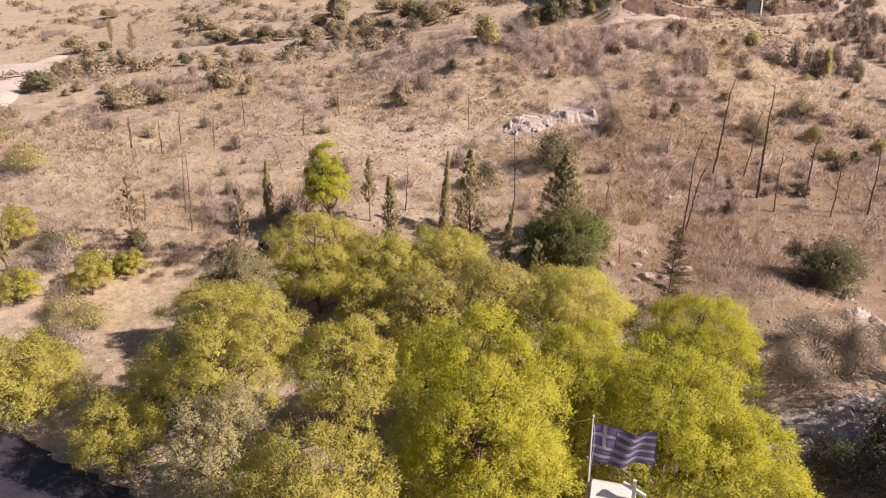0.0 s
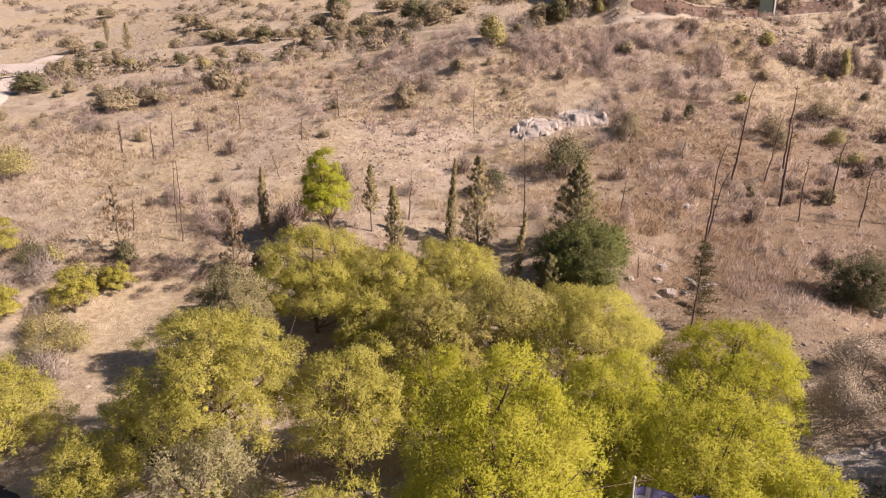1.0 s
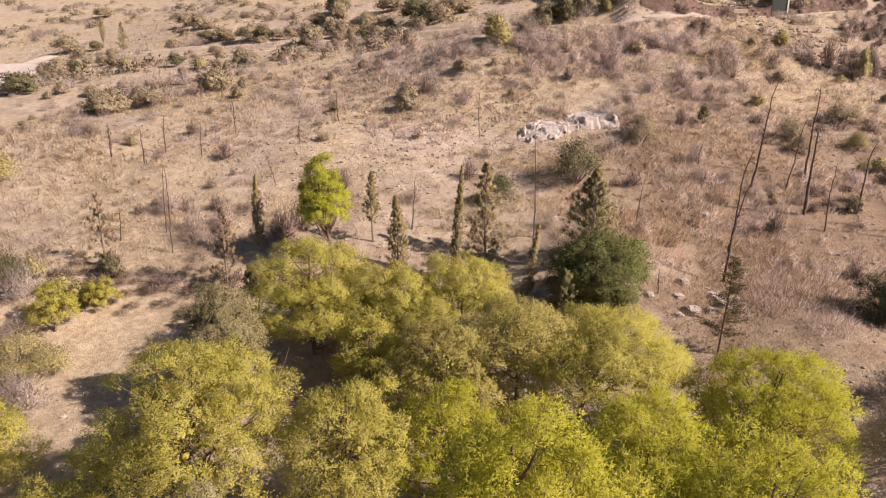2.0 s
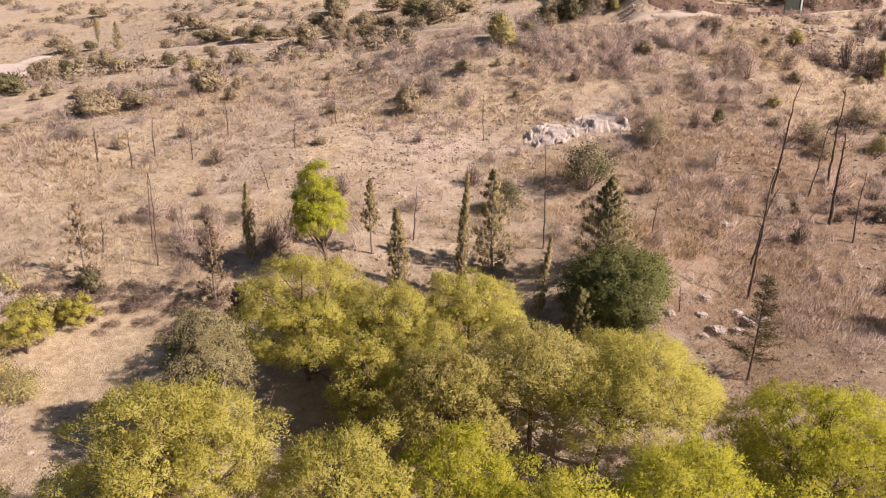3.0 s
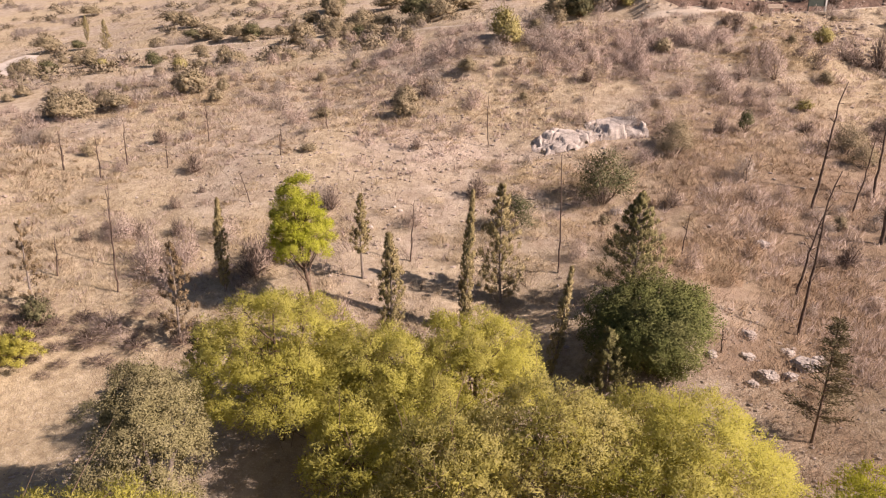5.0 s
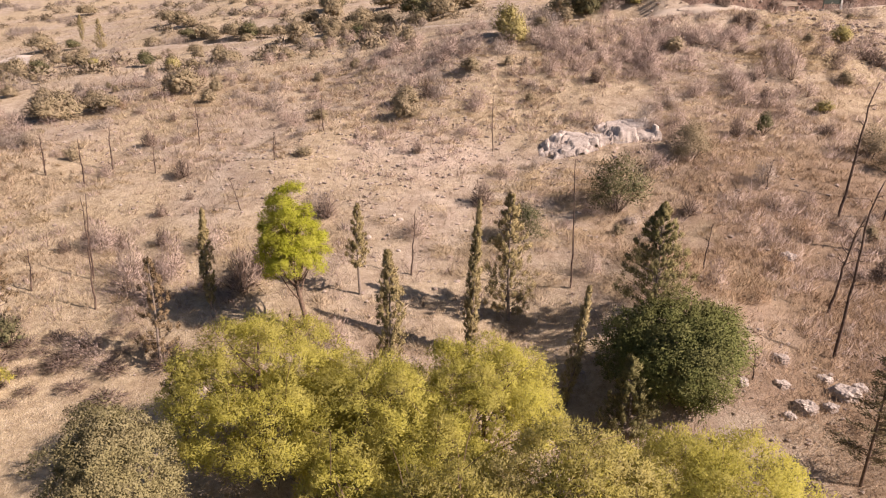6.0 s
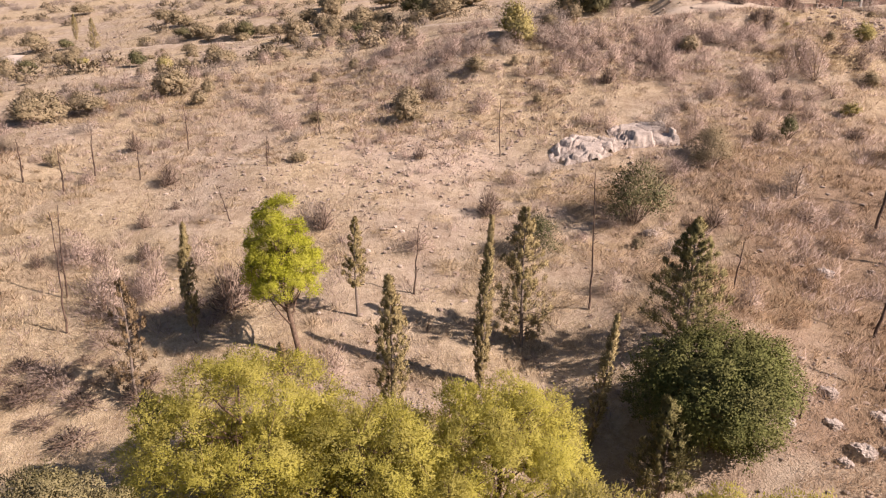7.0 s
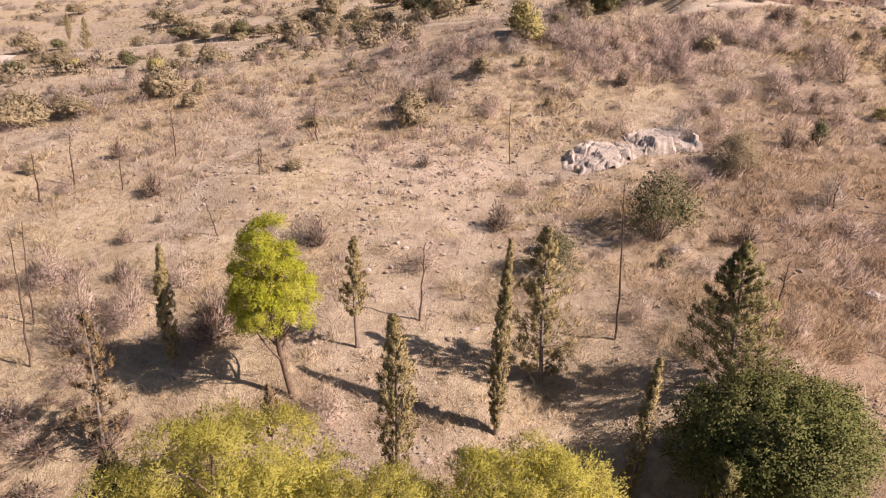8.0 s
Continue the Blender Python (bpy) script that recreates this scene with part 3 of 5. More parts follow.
def dead_tree(x, y, height, seed, lean=(0, 0), thick=0.06, twigs=10, reach=0.5, hook=0.0, mat=None, label=""):
    """A burnt or bare trunk with short broken side twigs; hook bends its tip over."""
    rng = np.random.default_rng(seed)
    tree = thing("dead_tree", x, y, label or "bare charred sapling trunk standing in dry grass", "tree", "dead saplings")
    s = np.linspace(0, 1, 12)
    axis = bend(height, lean, rng, 12, 0.05)
    axis[:, 0] += hook * np.maximum(0, s - 0.72) ** 2 * 14
    axis[:, 2] -= abs(hook) * np.maximum(0, s - 0.85) ** 2 * 12
    axis[1:, :2] += rng.normal(size=(11, 2)) * 0.02
    mesh_part("trunk", *tube(axis, np.linspace(thick, thick * 0.3, 12), 6), mat or M_CHARRED, tree, soft=True)
    for i in range(twigs):
        bits = []
        h = rng.uniform(0.25, 0.97)
        b = np.array([np.interp(h, s, axis[:, c]) for c in range(3)])
        a, r = rng.uniform(0, 6.283), reach * rng.uniform(0.3, 1.0) * (1.1 - 0.6 * h)
        tipp = b + np.array([math.cos(a) * r, math.sin(a) * r, r * rng.uniform(0.2, 1.1)])
        line = np.linspace(b, tipp, 4) + rng.normal(size=(4, 3)) * 0.02
        line[0] = b
        bits.append(tube(line, np.linspace(thick * 0.3, 0.006, 4), 4))
        for _ in range(3):
            e2 = tipp + rng.normal(size=3) * 0.16 * (0.3 + r)
            bits.append(tube(np.linspace(line[2], e2, 3), [0.008, 0.006, 0.004], 3))
        mesh_part("twig", *joined(bits), mat or M_CHARRED, tree)
    return tree


def conifer(x, y, height, radius, seed):
    """A small dark conifer: level, slightly rising branches in a loose cone, gaps between them."""
    rng = np.random.default_rng(seed)
    tree = thing("conifer_tree", x, y, "small dark conifer with sparse level branches on stony ground", "tree")
    axis = bend(height, (0.3, 0.1), rng, 10, 0.05)
    wood, bits = [tube(axis, np.linspace(0.055, 0.012, 10), 6)], []
    for i in range(76):
        h = rng.uniform(0.14, 0.98)
        z = h * height
        b = np.array([np.interp(z, axis[:, 2], axis[:, 0]), np.interp(z, axis[:, 2], axis[:, 1]), z])
        a, r = rng.uniform(0, 6.283), radius * (1.05 - h) * rng.uniform(0.6, 1.15)
        tipp = b + np.array([math.cos(a) * r, math.sin(a) * r, r * rng.uniform(0.1, 0.5)])
        wood.append(tube(np.linspace(b, tipp, 4), [0.018, 0.014, 0.010, 0.005], 4))
        m = int(36 + 56 * r)
        k = rng.uniform(0.2, 1.05, m)
        at = b + (tipp - b) * k[:, None] + rng.normal(size=(m, 3)) * np.array([0.08, 0.08, 0.04])
        bits.append(blades(at, unit((tipp - b) + rng.normal(size=(m, 3)) * 0.5 * r), rng.uniform(0.08, 0.16, m), rng.uniform(0.025, 0.045, m), rng))
    mesh_part("trunk", *joined(wood), M_BARK, tree, soft=True)
    mesh_part("crown", *joined(bits), M_CONIFER, tree)
    return tree


# Pines of the grove: x, y, height, crown radius, share of clear trunk, seed
GROVE = [
    (-8.4, 22.1, 6.7, 2.7, 0.25, 11), (0.7, 16.9, 8.8, 2.4, 0.25, 13), (5.0, 21.3, 6.2, 2.5, 0.22, 14),
    (7.6, 18.6, 6.4, 2.7, 0.15, 15), (11.0, 25.0, 4.3, 2.4, 0.06, 16), (9.4, 17.4, 4.8, 2.0, 0.15, 17), (-3.7, 22.4, 5.6, 1.95, 0.3, 18),
    (-3.3, 13.6, 6.9, 2.1, 0.3, 19), (-12.0, 20.3, 3.3, 1.45, 0.15, 20),
    # The first two here are added to shade the ground between the crowns
    (1.5, 21.5, 5.2, 2.1, 0.1, 23), (2.6, 17.6, 4.8, 2.0, 0.1, 24), (-0.8, 23.4, 5.0, 1.9, 0.25, 25),
]
for px, py, ph, pr, pc, ps in GROVE:
    pine(px, py, ph, pr, ps, M_PINE_NEAR if px > -1 else M_PINE, clear=pc, fullness=1.7 if ph > 8 else 1.7 if px < -7 else 1.3, needle=0.8 if px < -7 else 0.9, lobes=92 if ph > 8 else 62)
pine(-17.9, 24.6, 3.7, 2.4, 22, M_PINE, 0.1)
# The far half of the grove, crowns touching over the path
for px, py, ph, pr, pc, ps in [(-7.0, 33.2, 5.6, 2.8, 0.08, 31), (-3.7, 32.5, 4.75, 2.4, 0.2, 32), (0.1, 33.2, 4.55, 2.3, 0.22, 33), (-1.6, 30.8, 4.0, 1.9, 0.2, 34)]:
    pine(px, py, ph, pr, ps, clear=pc, fullness=1.85, needle=0.8)
pine(4.7, 28.2, 5.0, 3.1, 41, M_PINE, clear=0.38, fullness=1.3, needle=0.9, dx=1.8, label="spreading yellow-green pine on a leaning dark trunk", flat=0.9)
pine(-0.7, 28.0, 4.7, 2.3, 42, M_PINE_DULL, 0.2, label="dull olive-green pine among brighter ones")
pine(2.3, 28.6, 5.2, 2.1, 43, M_PINE_DULL, 0.6, 0.6, label="thin flat-crowned pine on a crooked bare trunk")
pine(-4.0, 29.5, 3.8, 1.5, 44, clear=0.2, label="small yellow-green pine under taller crowns")
pine(-7.2, 41.2, 6.3, 1.32, 52, M_PINE_BRIGHT, 0.30, dx=-0.9, dy=0.4, label="lone bright lime-green young pine on a bare trunk", lobes=70, fullness=3.4, needle=0.9, ragged=1.15)
pine(-21.0, 35.5, 2.5, 1.1, 46, M_PINE, clear=0.1, fullness=0.9, lobes=26, label="low yellow young pine in dry weeds")
pine(-28.3, 40.1, 2.7, 1.1, 49, M_PINE, clear=0.1, fullness=0.9, lobes=26, label="low yellow young pine in dry weeds")
pine(-24.4, 34.1, 2.0, 1.15, 50, M_PINE, clear=0.05, fullness=0.9, lobes=24, label="low yellow young pine in dry weeds")
pine(-19.6, 37.8, 1.6, 0.8, 47, M_PINE, clear=0.1, fullness=0.9, lobes=18, label="low yellow young pine in dry weeds")
pine(-7.3, 18.0, 5.0, 1.7, 48, M_PINE_PALE, 0.2, 0.42, label="half-bare greyish pine with dead twigs showing")

broadleaf("olive_tree", -9.8, 29.0, 5.9, 2.2, 51, M_OLIVE, M_BARK_GREY, "grey-green olive tree with a loose rounded crown", (0.07, 0.032), 72000, 0.03, 84, 0.95)
broadleaf("olive_tree", -10.6, 26.2, 3.3, 1.75, 53, M_OLIVE, M_BARK_GREY, "low grey-green olive tree beside a taller one", (0.08, 0.04), 20000, 0.0, 46)
broadleaf("wild_olive_bush", -11.6, 23.6, 1.9, 1.5, 54, M_SHRUB_DARK, M_BARK, "low dark evergreen bush in the shade of a pine", (0.08, 0.035), 7000, 0.0, 22)
broadleaf("carob_tree", 7.5, 36.5, 4.0, 2.75, 58, M_CAROB, M_BARK, "dense dark green carob tree with glossy leaves", (0.085, 0.045), 82000, 0.0, 120)

broadleaf("broom_bush", 22.2, 34.5, 2.9, 2.3, 55, M_SHRUB_DARK, M_BARK, "dense dark olive broom bush on the stony slope", (0.09, 0.03), 26000, 0.0, 60, 0.95, 7)
broadleaf("wild_olive_bush", -2.4, 17.6, 2.3, 1.6, 56, M_SHRUB_DARK, M_BARK, "low dark evergreen bush in the shade of a pine", (0.08, 0.035), 7000, 0.0, 22)
broadleaf("wild_olive_bush", -6.2, 19.4, 1.8, 1.4, 57, M_SHRUB_DARK, M_BARK, "low dark evergreen bush in the shade of a pine", (0.08, 0.035), 6000, 0.0, 20)

# Cypresses on the slope behind the grove
cypress(-12.1, 42.8, 4.7, 0.29, 61, density=1.3, bare=0.03)
cypress(-5.2, 43.8, 4.4, 0.64, 62, M_CYPRESS, open_crown=0.7, bare=0.3, label="small open cypress with a bare lower trunk")
cypress(-3.1, 36.0, 5.3, 0.46, 63, M_CYPRESS, open_crown=0.1, bare=0.05, density=1.2)
cypress(0.0, 39.9, 6.7, 0.27, 64, M_CYPRESS, lean=(0.35, 0.2), bare=0.02, density=1.5, label="tall slim brownish cypress with a leaning tip")
cypress(1.9, 42.4, 5.9, 1.41, 65, M_CYPRESS, open_crown=0.8, bare=0.04, density=1.5, label="loose cypress with withered brown upturned boughs")
cypress(3.6, 36.9, 4.8, 0.27, 66, M_CYPRESS, lean=(0.7, 0.1), bare=0.02, density=1.0)
cypress(8.0, 40.4, 5.0, 1.61, 67, M_CYPRESS_GREEN, open_crown=0.75, bare=0.03, density=2.2, label="cone-shaped dark cypress behind the carob tree")
cypress(5.3, 34.6, 3.3, 1.0, 68, M_CYPRESS_GREEN, open_crown=0.75, bare=0.02, density=2.6, label="young bushy conifer in front of the carob tree")
cypress(-13.2, 39.4, 4.7, 0.95, 69, M_CYPRESS_DRY, open_crown=0.9, bare=0.05, density=1.0, label="sparse withered brown cypress sapling")
conifer(12.3, 32.4, 4.9, 1.35, 70)

# Pines out of view on the right, added to shade the rock ledge
pine(20.2, 19.6, 7.6, 2.4, 81, M_PINE_NEAR, 0.2, 0.4)
pine(23.4, 22.6, 7.8, 2.5, 82, M_PINE_NEAR, 0.2, 0.4)
pine(19.6, 16.4, 6.4, 2.7, 83, M_PINE_NEAR, 0.05, 0.7)


# ---- dead saplings: x, y, height, lean of the tip, thickness ----
BURNT = [
    (15.4, 39.3, 7.7, 0.67, 0.085), (22.0, 50.8, 7.8, 1.01, 0.10), (24.3, 50.3, 5.5, 0.99, 0.06), (26.4, 51.8, 6.6, 0.40, 0.10),
    (23.7, 46.6, 5.8, 0.21, 0.13), (24.0, 44.5, 4.4, 0.3, 0.06), (27.5, 46.9, 5.1, 0.47, 0.085), (30.3, 43.7, 4.8, 0.25, 0.08),
    (27.7, 43.7, 4.6, 0.41, 0.06), (17.0, 42.6, 4.8, 1.16, 0.08),
]
for i, (tx_, ty_, th_, tl_, tk_) in enumerate(BURNT):
    dead_tree(tx_, ty_, th_, 200 + i, (tl_ * 0.7, 0.1), tk_ * 0.85, 14, 0.6, 0.35 * (1 if tl_ > 0.4 else 0), label="tall charred pine trunk with a few broken twigs")
SAPLINGS = [
    (5.1, 44.1, 6.3, -0.12, 0.05), (2.5, 61.2, 4.1, 0.0, 0.045), (-10.3, 63.7, 2.6, -0.1, 0.045), (-24.7, 59.5, 3.1, 0.14, 0.06),
    (-25.6, 57.3, 3.0, -0.05, 0.06), (-17.8, 43.1, 5.4, 0.14, 0.045), (-2.8, 45.7, 3.5, 0.27, 0.05), (-21.2, 58.4, 2.6, 0.14, 0.04),
    (-19.6, 62.8, 3.0, -0.1, 0.05), (-29.0, 58.6, 2.6, 0.0, 0.05), (-12.9, 58.7, 1.9, 0.07, 0.04), (19.2, 54.0, 1.8, 0.22, 0.04),
    (11.9, 45.0, 2.4, 0.23, 0.04), (10.9, 37.1, 1.4, -0.06, 0.03), (-13.5, 52.5, 2.1, -0.6, 0.035), (-13.4, 60.7, 1.1, 0.1, 0.04),
    (-28.8, 58.3, 2.9, 0.07, 0.055), (-19.3, 45.9, 4.5, 0.23, 0.045), (-21.8, 44.7, 2.2, 0.17, 0.045),
]
for i, (tx_, ty_, th_, tl_, tk_) in enumerate(SAPLINGS):
    dead_tree(tx_, ty_, th_, 240 + i, (tl_, 0.0), tk_, 12 if th_ < 4 else 6, 0.32, 0.0, label="thin bare dead sapling on the grassy slope")

# ---- shrubs ----


def shrub_mesh_bare(rng, stems, fine, thin=1.0):
    bits = []
    for i in range(stems):
        w = sphere_ways(1, rng, 0.15)[0]
        r = rng.uniform(0.55, 1.0)
        tipp = w * np.array([0.5, 0.5, 0.8]) * r
        root = np.array([tipp[0] * 0.15, tipp[1] * 0.15, 0])
        k = np.linspace(0, 1, 4)[:, None]
        line = root + (tipp - root) * k + rng.normal(size=(4, 3)) * 0.02 * k + np.array([[0, 0, 0.12]]) * k * (1 - k)
        bits.append(tube(line, np.linspace(0.011, 0.003, 4) * thin, 3))
    stems_mesh = joined(bits)
    way = sphere_ways(fine, rng, 0.02)
    reach = rng.uniform(0.25, 1.0, fine) ** 0.55
    lump = 1 + 0.22 * np.sin(way[:, 0] * 6 + 1) * np.sin(way[:, 1] * 7)
    at = way * np.array([0.47, 0.47, 0.72]) * (reach * lump)[:, None]
    w = unit(way + rng.normal(size=way.shape) * 0.55 + np.array([0, 0, 0.35]))
    fan = np.repeat(way + np.array([0, 0, 0.4]) + rng.normal(size=way.shape) * 0.35, 3, axis=0)
    return stems_mesh, (*blades(at, w, rng.uniform(0.06, 0.17, fine) * (0.2 + 0.8 * thin), rng.uniform(0.008, 0.020, fine) * (0.4 + 0.6 * thin), rng, way), fan)


def shrub_mesh_leafy(rng, stems, count, thin=1.0, far=False, leaf=None):
    """Stems and a lumpy crown; far ones are dense little mounds."""
    stems_mesh, _ = shrub_mesh_bare(rng, stems, 8, thin)
    bits, hearts, sizes, norms = [], [], [], []
    leaf = leaf or 0.6 + 0.4 * thin
    for i in range(26):
        w = sphere_ways(1, rng, -0.05)[0]
        c = w * np.array([0.32, 0.32, 0.40]) * rng.uniform(0.55, 1.0) + np.array([0, 0, 0.14])
        n = count // 26
        r = rng.uniform(0.13, 0.20)
        way = sphere_ways(n, rng, -0.5)
        at = c + way * (r * rng.uniform(0.25, 1.15, n) ** 0.6)[:, None]
        at[:, 2] = np.maximum(at[:, 2], 0.01)
        lw = unit(way * 0.6 + rng.normal(size=way.shape) * 0.6 + np.array([0, 0, 0.3]))
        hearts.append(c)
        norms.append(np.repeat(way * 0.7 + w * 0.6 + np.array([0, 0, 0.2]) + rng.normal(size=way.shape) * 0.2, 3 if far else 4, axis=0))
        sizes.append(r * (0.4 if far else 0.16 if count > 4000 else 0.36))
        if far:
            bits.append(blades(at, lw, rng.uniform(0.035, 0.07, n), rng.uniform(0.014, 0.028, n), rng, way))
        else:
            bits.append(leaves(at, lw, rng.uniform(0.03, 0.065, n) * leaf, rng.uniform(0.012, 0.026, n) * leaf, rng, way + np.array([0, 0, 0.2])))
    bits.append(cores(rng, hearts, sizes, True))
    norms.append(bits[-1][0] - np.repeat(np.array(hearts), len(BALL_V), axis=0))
    return stems_mesh, (*joined(bits), np.concatenate(norms))


SHRUBS = {  # kind: foliage material, stem material, leafy, name, label
    "g": (M_SHRUB_GREY, M_BARK_GREY, False, "grey_shrub", "leafless ash-grey shrub on the dry slope"),
    "p": (M_SHRUB_PURPLE, M_BARK, False, "brown_shrub", "leafless purplish-brown twiggy shrub on the dry slope"),
    "o": (M_SHRUB_OLIVE, M_BARK_GREY, True, "olive_shrub", "rounded olive-green evergreen shrub on stony ground"),
    "d": (M_SHRUB_DARK, M_BARK, True, "dark_shrub", "dense dark green evergreen shrub on stony ground"),
    "y": (M_SHRUB_YELLOW, M_BARK_GREY, True, "yellow_shrub", "low yellowish leafy shrub in dry weeds"),
    "b": (M_SHRUB_BROWN, M_BARK_GREY, True, "half_dry_shrub", "dense half-dry grey-brown shrub beside the rock ledge"),
    "k": (M_SHRUB_TWIGS, M_BARK, False, "bare_bush", "upright leafless dark-stemmed bush on the dry slope"),
    "r": (M_SHRUB_RUST, M_BARK, False, "rusty_shrub", "low rust-brown withered thorn shrub"),
}
shrub_models = {}
shrub_rng = np.random.default_rng(77)


def shrub(kind, x, y, width, height):
    """One shrub; alike ones share the meshes of four models of each kind."""
    leafmat, stemmat, leafy, name, label = SHRUBS[kind]
    far = y > 66
    if kind == "r":
        width, height = width * 0.6, height * 0.6
    if not leafy and (width > 2.5 and y > 36 or kind == "k" and width > 1.9):
        for k in range(3):
            a = k * 2.1 + float(shrub_rng.uniform(0, 1.5))
            f = float(shrub_rng.uniform(0.42, 0.66))
            shrub(kind, x + math.cos(a) * width * 0.33, y + math.sin(a) * width * 0.33, width * f, height * f * float(shrub_rng.uniform(1.0, 1.5)))
        return
    if leafy:
        width, height = width * 1.2, height * 1.3
    which = int(shrub_rng.integers(4)) + (10 if far else 20 if width > 2.3 and y <= 66 else 0)
    m = pose(x, y, float(ground_z(x, y)) - 0.04, 0, 0, float(shrub_rng.uniform(0, 360))) @ Matrix.Diagonal((width, width * float(shrub_rng.uniform(0.85, 1.1)), height / 0.75, 1))
    if (kind, which) in shrub_models:
        copy_thing(shrub_models[kind, which], m @ Matrix.Diagonal((*[1 / s for s in shrub_models[kind, which].scale], 1)))
        return
    rng = np.random.default_rng(900 + which * 17 + ord(kind))
    ob = new(name)
    tagged(ob, label, "shrub", "shrubs on the slope")
    if leafy:
        stems_mesh, top_mesh = shrub_mesh_leafy(rng, 6 if far else 16, 2300 if far else 14000 if kind == "b" else 5200 if which >= 20 else 1500, 0.45 if which >= 20 else 0.5 if far else 1.0, far, 0.34 if kind == "b" else 0.55 if which >= 20 else None)
    elif kind == "k":
        stems_mesh, top_mesh = shrub_mesh_bare(rng, 40, 620, 1.7)
    else:
        stems_mesh, top_mesh = shrub_mesh_bare(rng, 14 if far else 18, 800 if far else 4000 if which >= 20 else 1500, 0.4 if which >= 20 else 0.9 if far else 0.6)
    mesh_part("base", *stems_mesh, stemmat, ob)
    mesh_part("crown", *top_mesh[:2], leafmat, ob, normals=top_mesh[2])
    ob.matrix_basis = m
    shrub_models[kind, which] = ob


# Shrubs by kind: x, y, width, height
for sx, sy, sw, sh in [(-35.3, 71.9, 4.7, 2.3), (-31.4, 72.7, 3.0, 1.5), (-25.6, 75.7, 4.3, 2.5), (-53.8, 149.6, 4.8, 3.2), (-83.7, 150.4, 6.9, 3.2), (-26.6, 92.6, 3.1, 1.9), (-42.1, 128.2, 4.1, 2.4), (-35.9, 124.7, 4.9, 2.5), (-21.9, 109.5, 4.1, 3.0), (-17.6, 116.5, 3.5, 2.4), (-14.0, 120.6, 5.5, 2.9), (-10.4, 118.4, 4.4, 2.4), (16.2, 59.6, 3.1, 1.8), (-4.3, 68.7, 2.4, 1.4), (-99.9, 200.4, 7.4, 2.7), (-26.2, 141.0, 4.4, 2.0), (20.4, 27.3, 2.4, 1.6)]:
    shrub("o", sx, sy, sw, sh)
for sx, sy, sw, sh in [(-59.8, 104.3, 3.8, 2.2), (-43.9, 63.1, 4.9, 2.6), (-35.4, 70.5, 3.6, 2.3), (-33.1, 73.9, 2.6, 1.7), (28.4, 58.3, 2.9, 2.2), (28.5, 56.3, 2.3, 1.6), (35.4, 62.8, 3.3, 1.8), (15.8, 57.9, 2.7, 1.5), (-60.5, 159.7, 5.4, 3.1), (11.9, 87.0, 3.2, 2.6), (16.8, 87.2, 3.6, 2.2), (-1.2, 103.9, 5.2, 2.6), (1.5, 109.1, 5.9, 2.7), (-14.9, 120.9, 5.5, 2.5), (-21.9, 139.5, 5.1, 4.2), (-11.6, 146.0, 8.0, 3.1), (42.1, 90.7, 5.4, 2.2)]:
    shrub("o", sx, sy, sw, sh)
for sx, sy, sw, sh in [(-29.0, 67.1, 2.2, 1.1), (-37.8, 80.6, 2.2, 1.4), (-54.6, 123.3, 3.1, 1.7), (-50.8, 110.3, 3.7, 2.1), (-25.5, 83.7, 2.7, 1.7), (-17.5, 75.5, 2.8, 1.7), (-22.4, 84.2, 1.8, 1.2), (-11.1, 86.5, 1.8, 1.7), (7.3, 81.7, 6.7, 2.1), (7.9, 77.1, 3.6, 1.9), (10.1, 76.1, 4.1, 2.1), (20.0, 76.8, 2.7, 1.5), (19.2, 54.4, 2.0, 1.8), (-10.6, 51.7, 1.8, 1.4), (-8.9, 52.2, 1.8, 1.7), (14.3, 63.8, 2.1, 1.7), (5.2, 58.3, 1.0, 1.1), (-105.8, 180.3, 8.0, 4.0)]:
    shrub("g", sx, sy, sw, sh)
for sx, sy, sw, sh in [(-103.9, 193.8, 8.0, 3.0), (-92.6, 204.5, 7.4, 2.7), (-83.9, 206.2, 7.4, 2.7), (-61.9, 177.2, 6.1, 2.2), (-47.9, 162.4, 6.7, 2.5), (-29.8, 136.7, 4.3, 2.2), (-132.7, 226.1, 8.0, 3.2), (-142.3, 231.9, 8.0, 3.2), (-124.5, 231.9, 8.0, 3.1), (9.2, 89.1, 3.2, 2.2), (3.0, 75.0, 3.1, 1.9)]:
    shrub("g", sx, sy, sw, sh)
for sx, sy, sw, sh in [(-27.2, 74.4, 2.4, 1.2), (-20.8, 90.9, 3.0, 2.1), (-5.2, 82.8, 3.9, 2.6), (-6.8, 83.0, 3.4, 2.1), (-8.3, 79.3, 3.2, 1.5), (0.9, 76.6, 4.5, 2.1), (-0.8, 76.5, 3.0, 1.6), (10.9, 72.3, 5.3, 2.0), (12.6, 71.7, 3.3, 2.0), (14.8, 71.5, 5.3, 2.2), (16.6, 71.2, 2.4, 2.0), (22.2, 76.3, 2.7, 1.8), (25.5, 75.3, 4.4, 1.8), (15.7, 62.4, 2.9, 2.3), (25.7, 65.5, 3.8, 2.6), (22.5, 67.8, 2.4, 2.0), (19.8, 67.5, 1.6, 1.5), (22.9, 65.9, 2.3, 1.7)]:
    shrub("p", sx, sy, sw, sh)
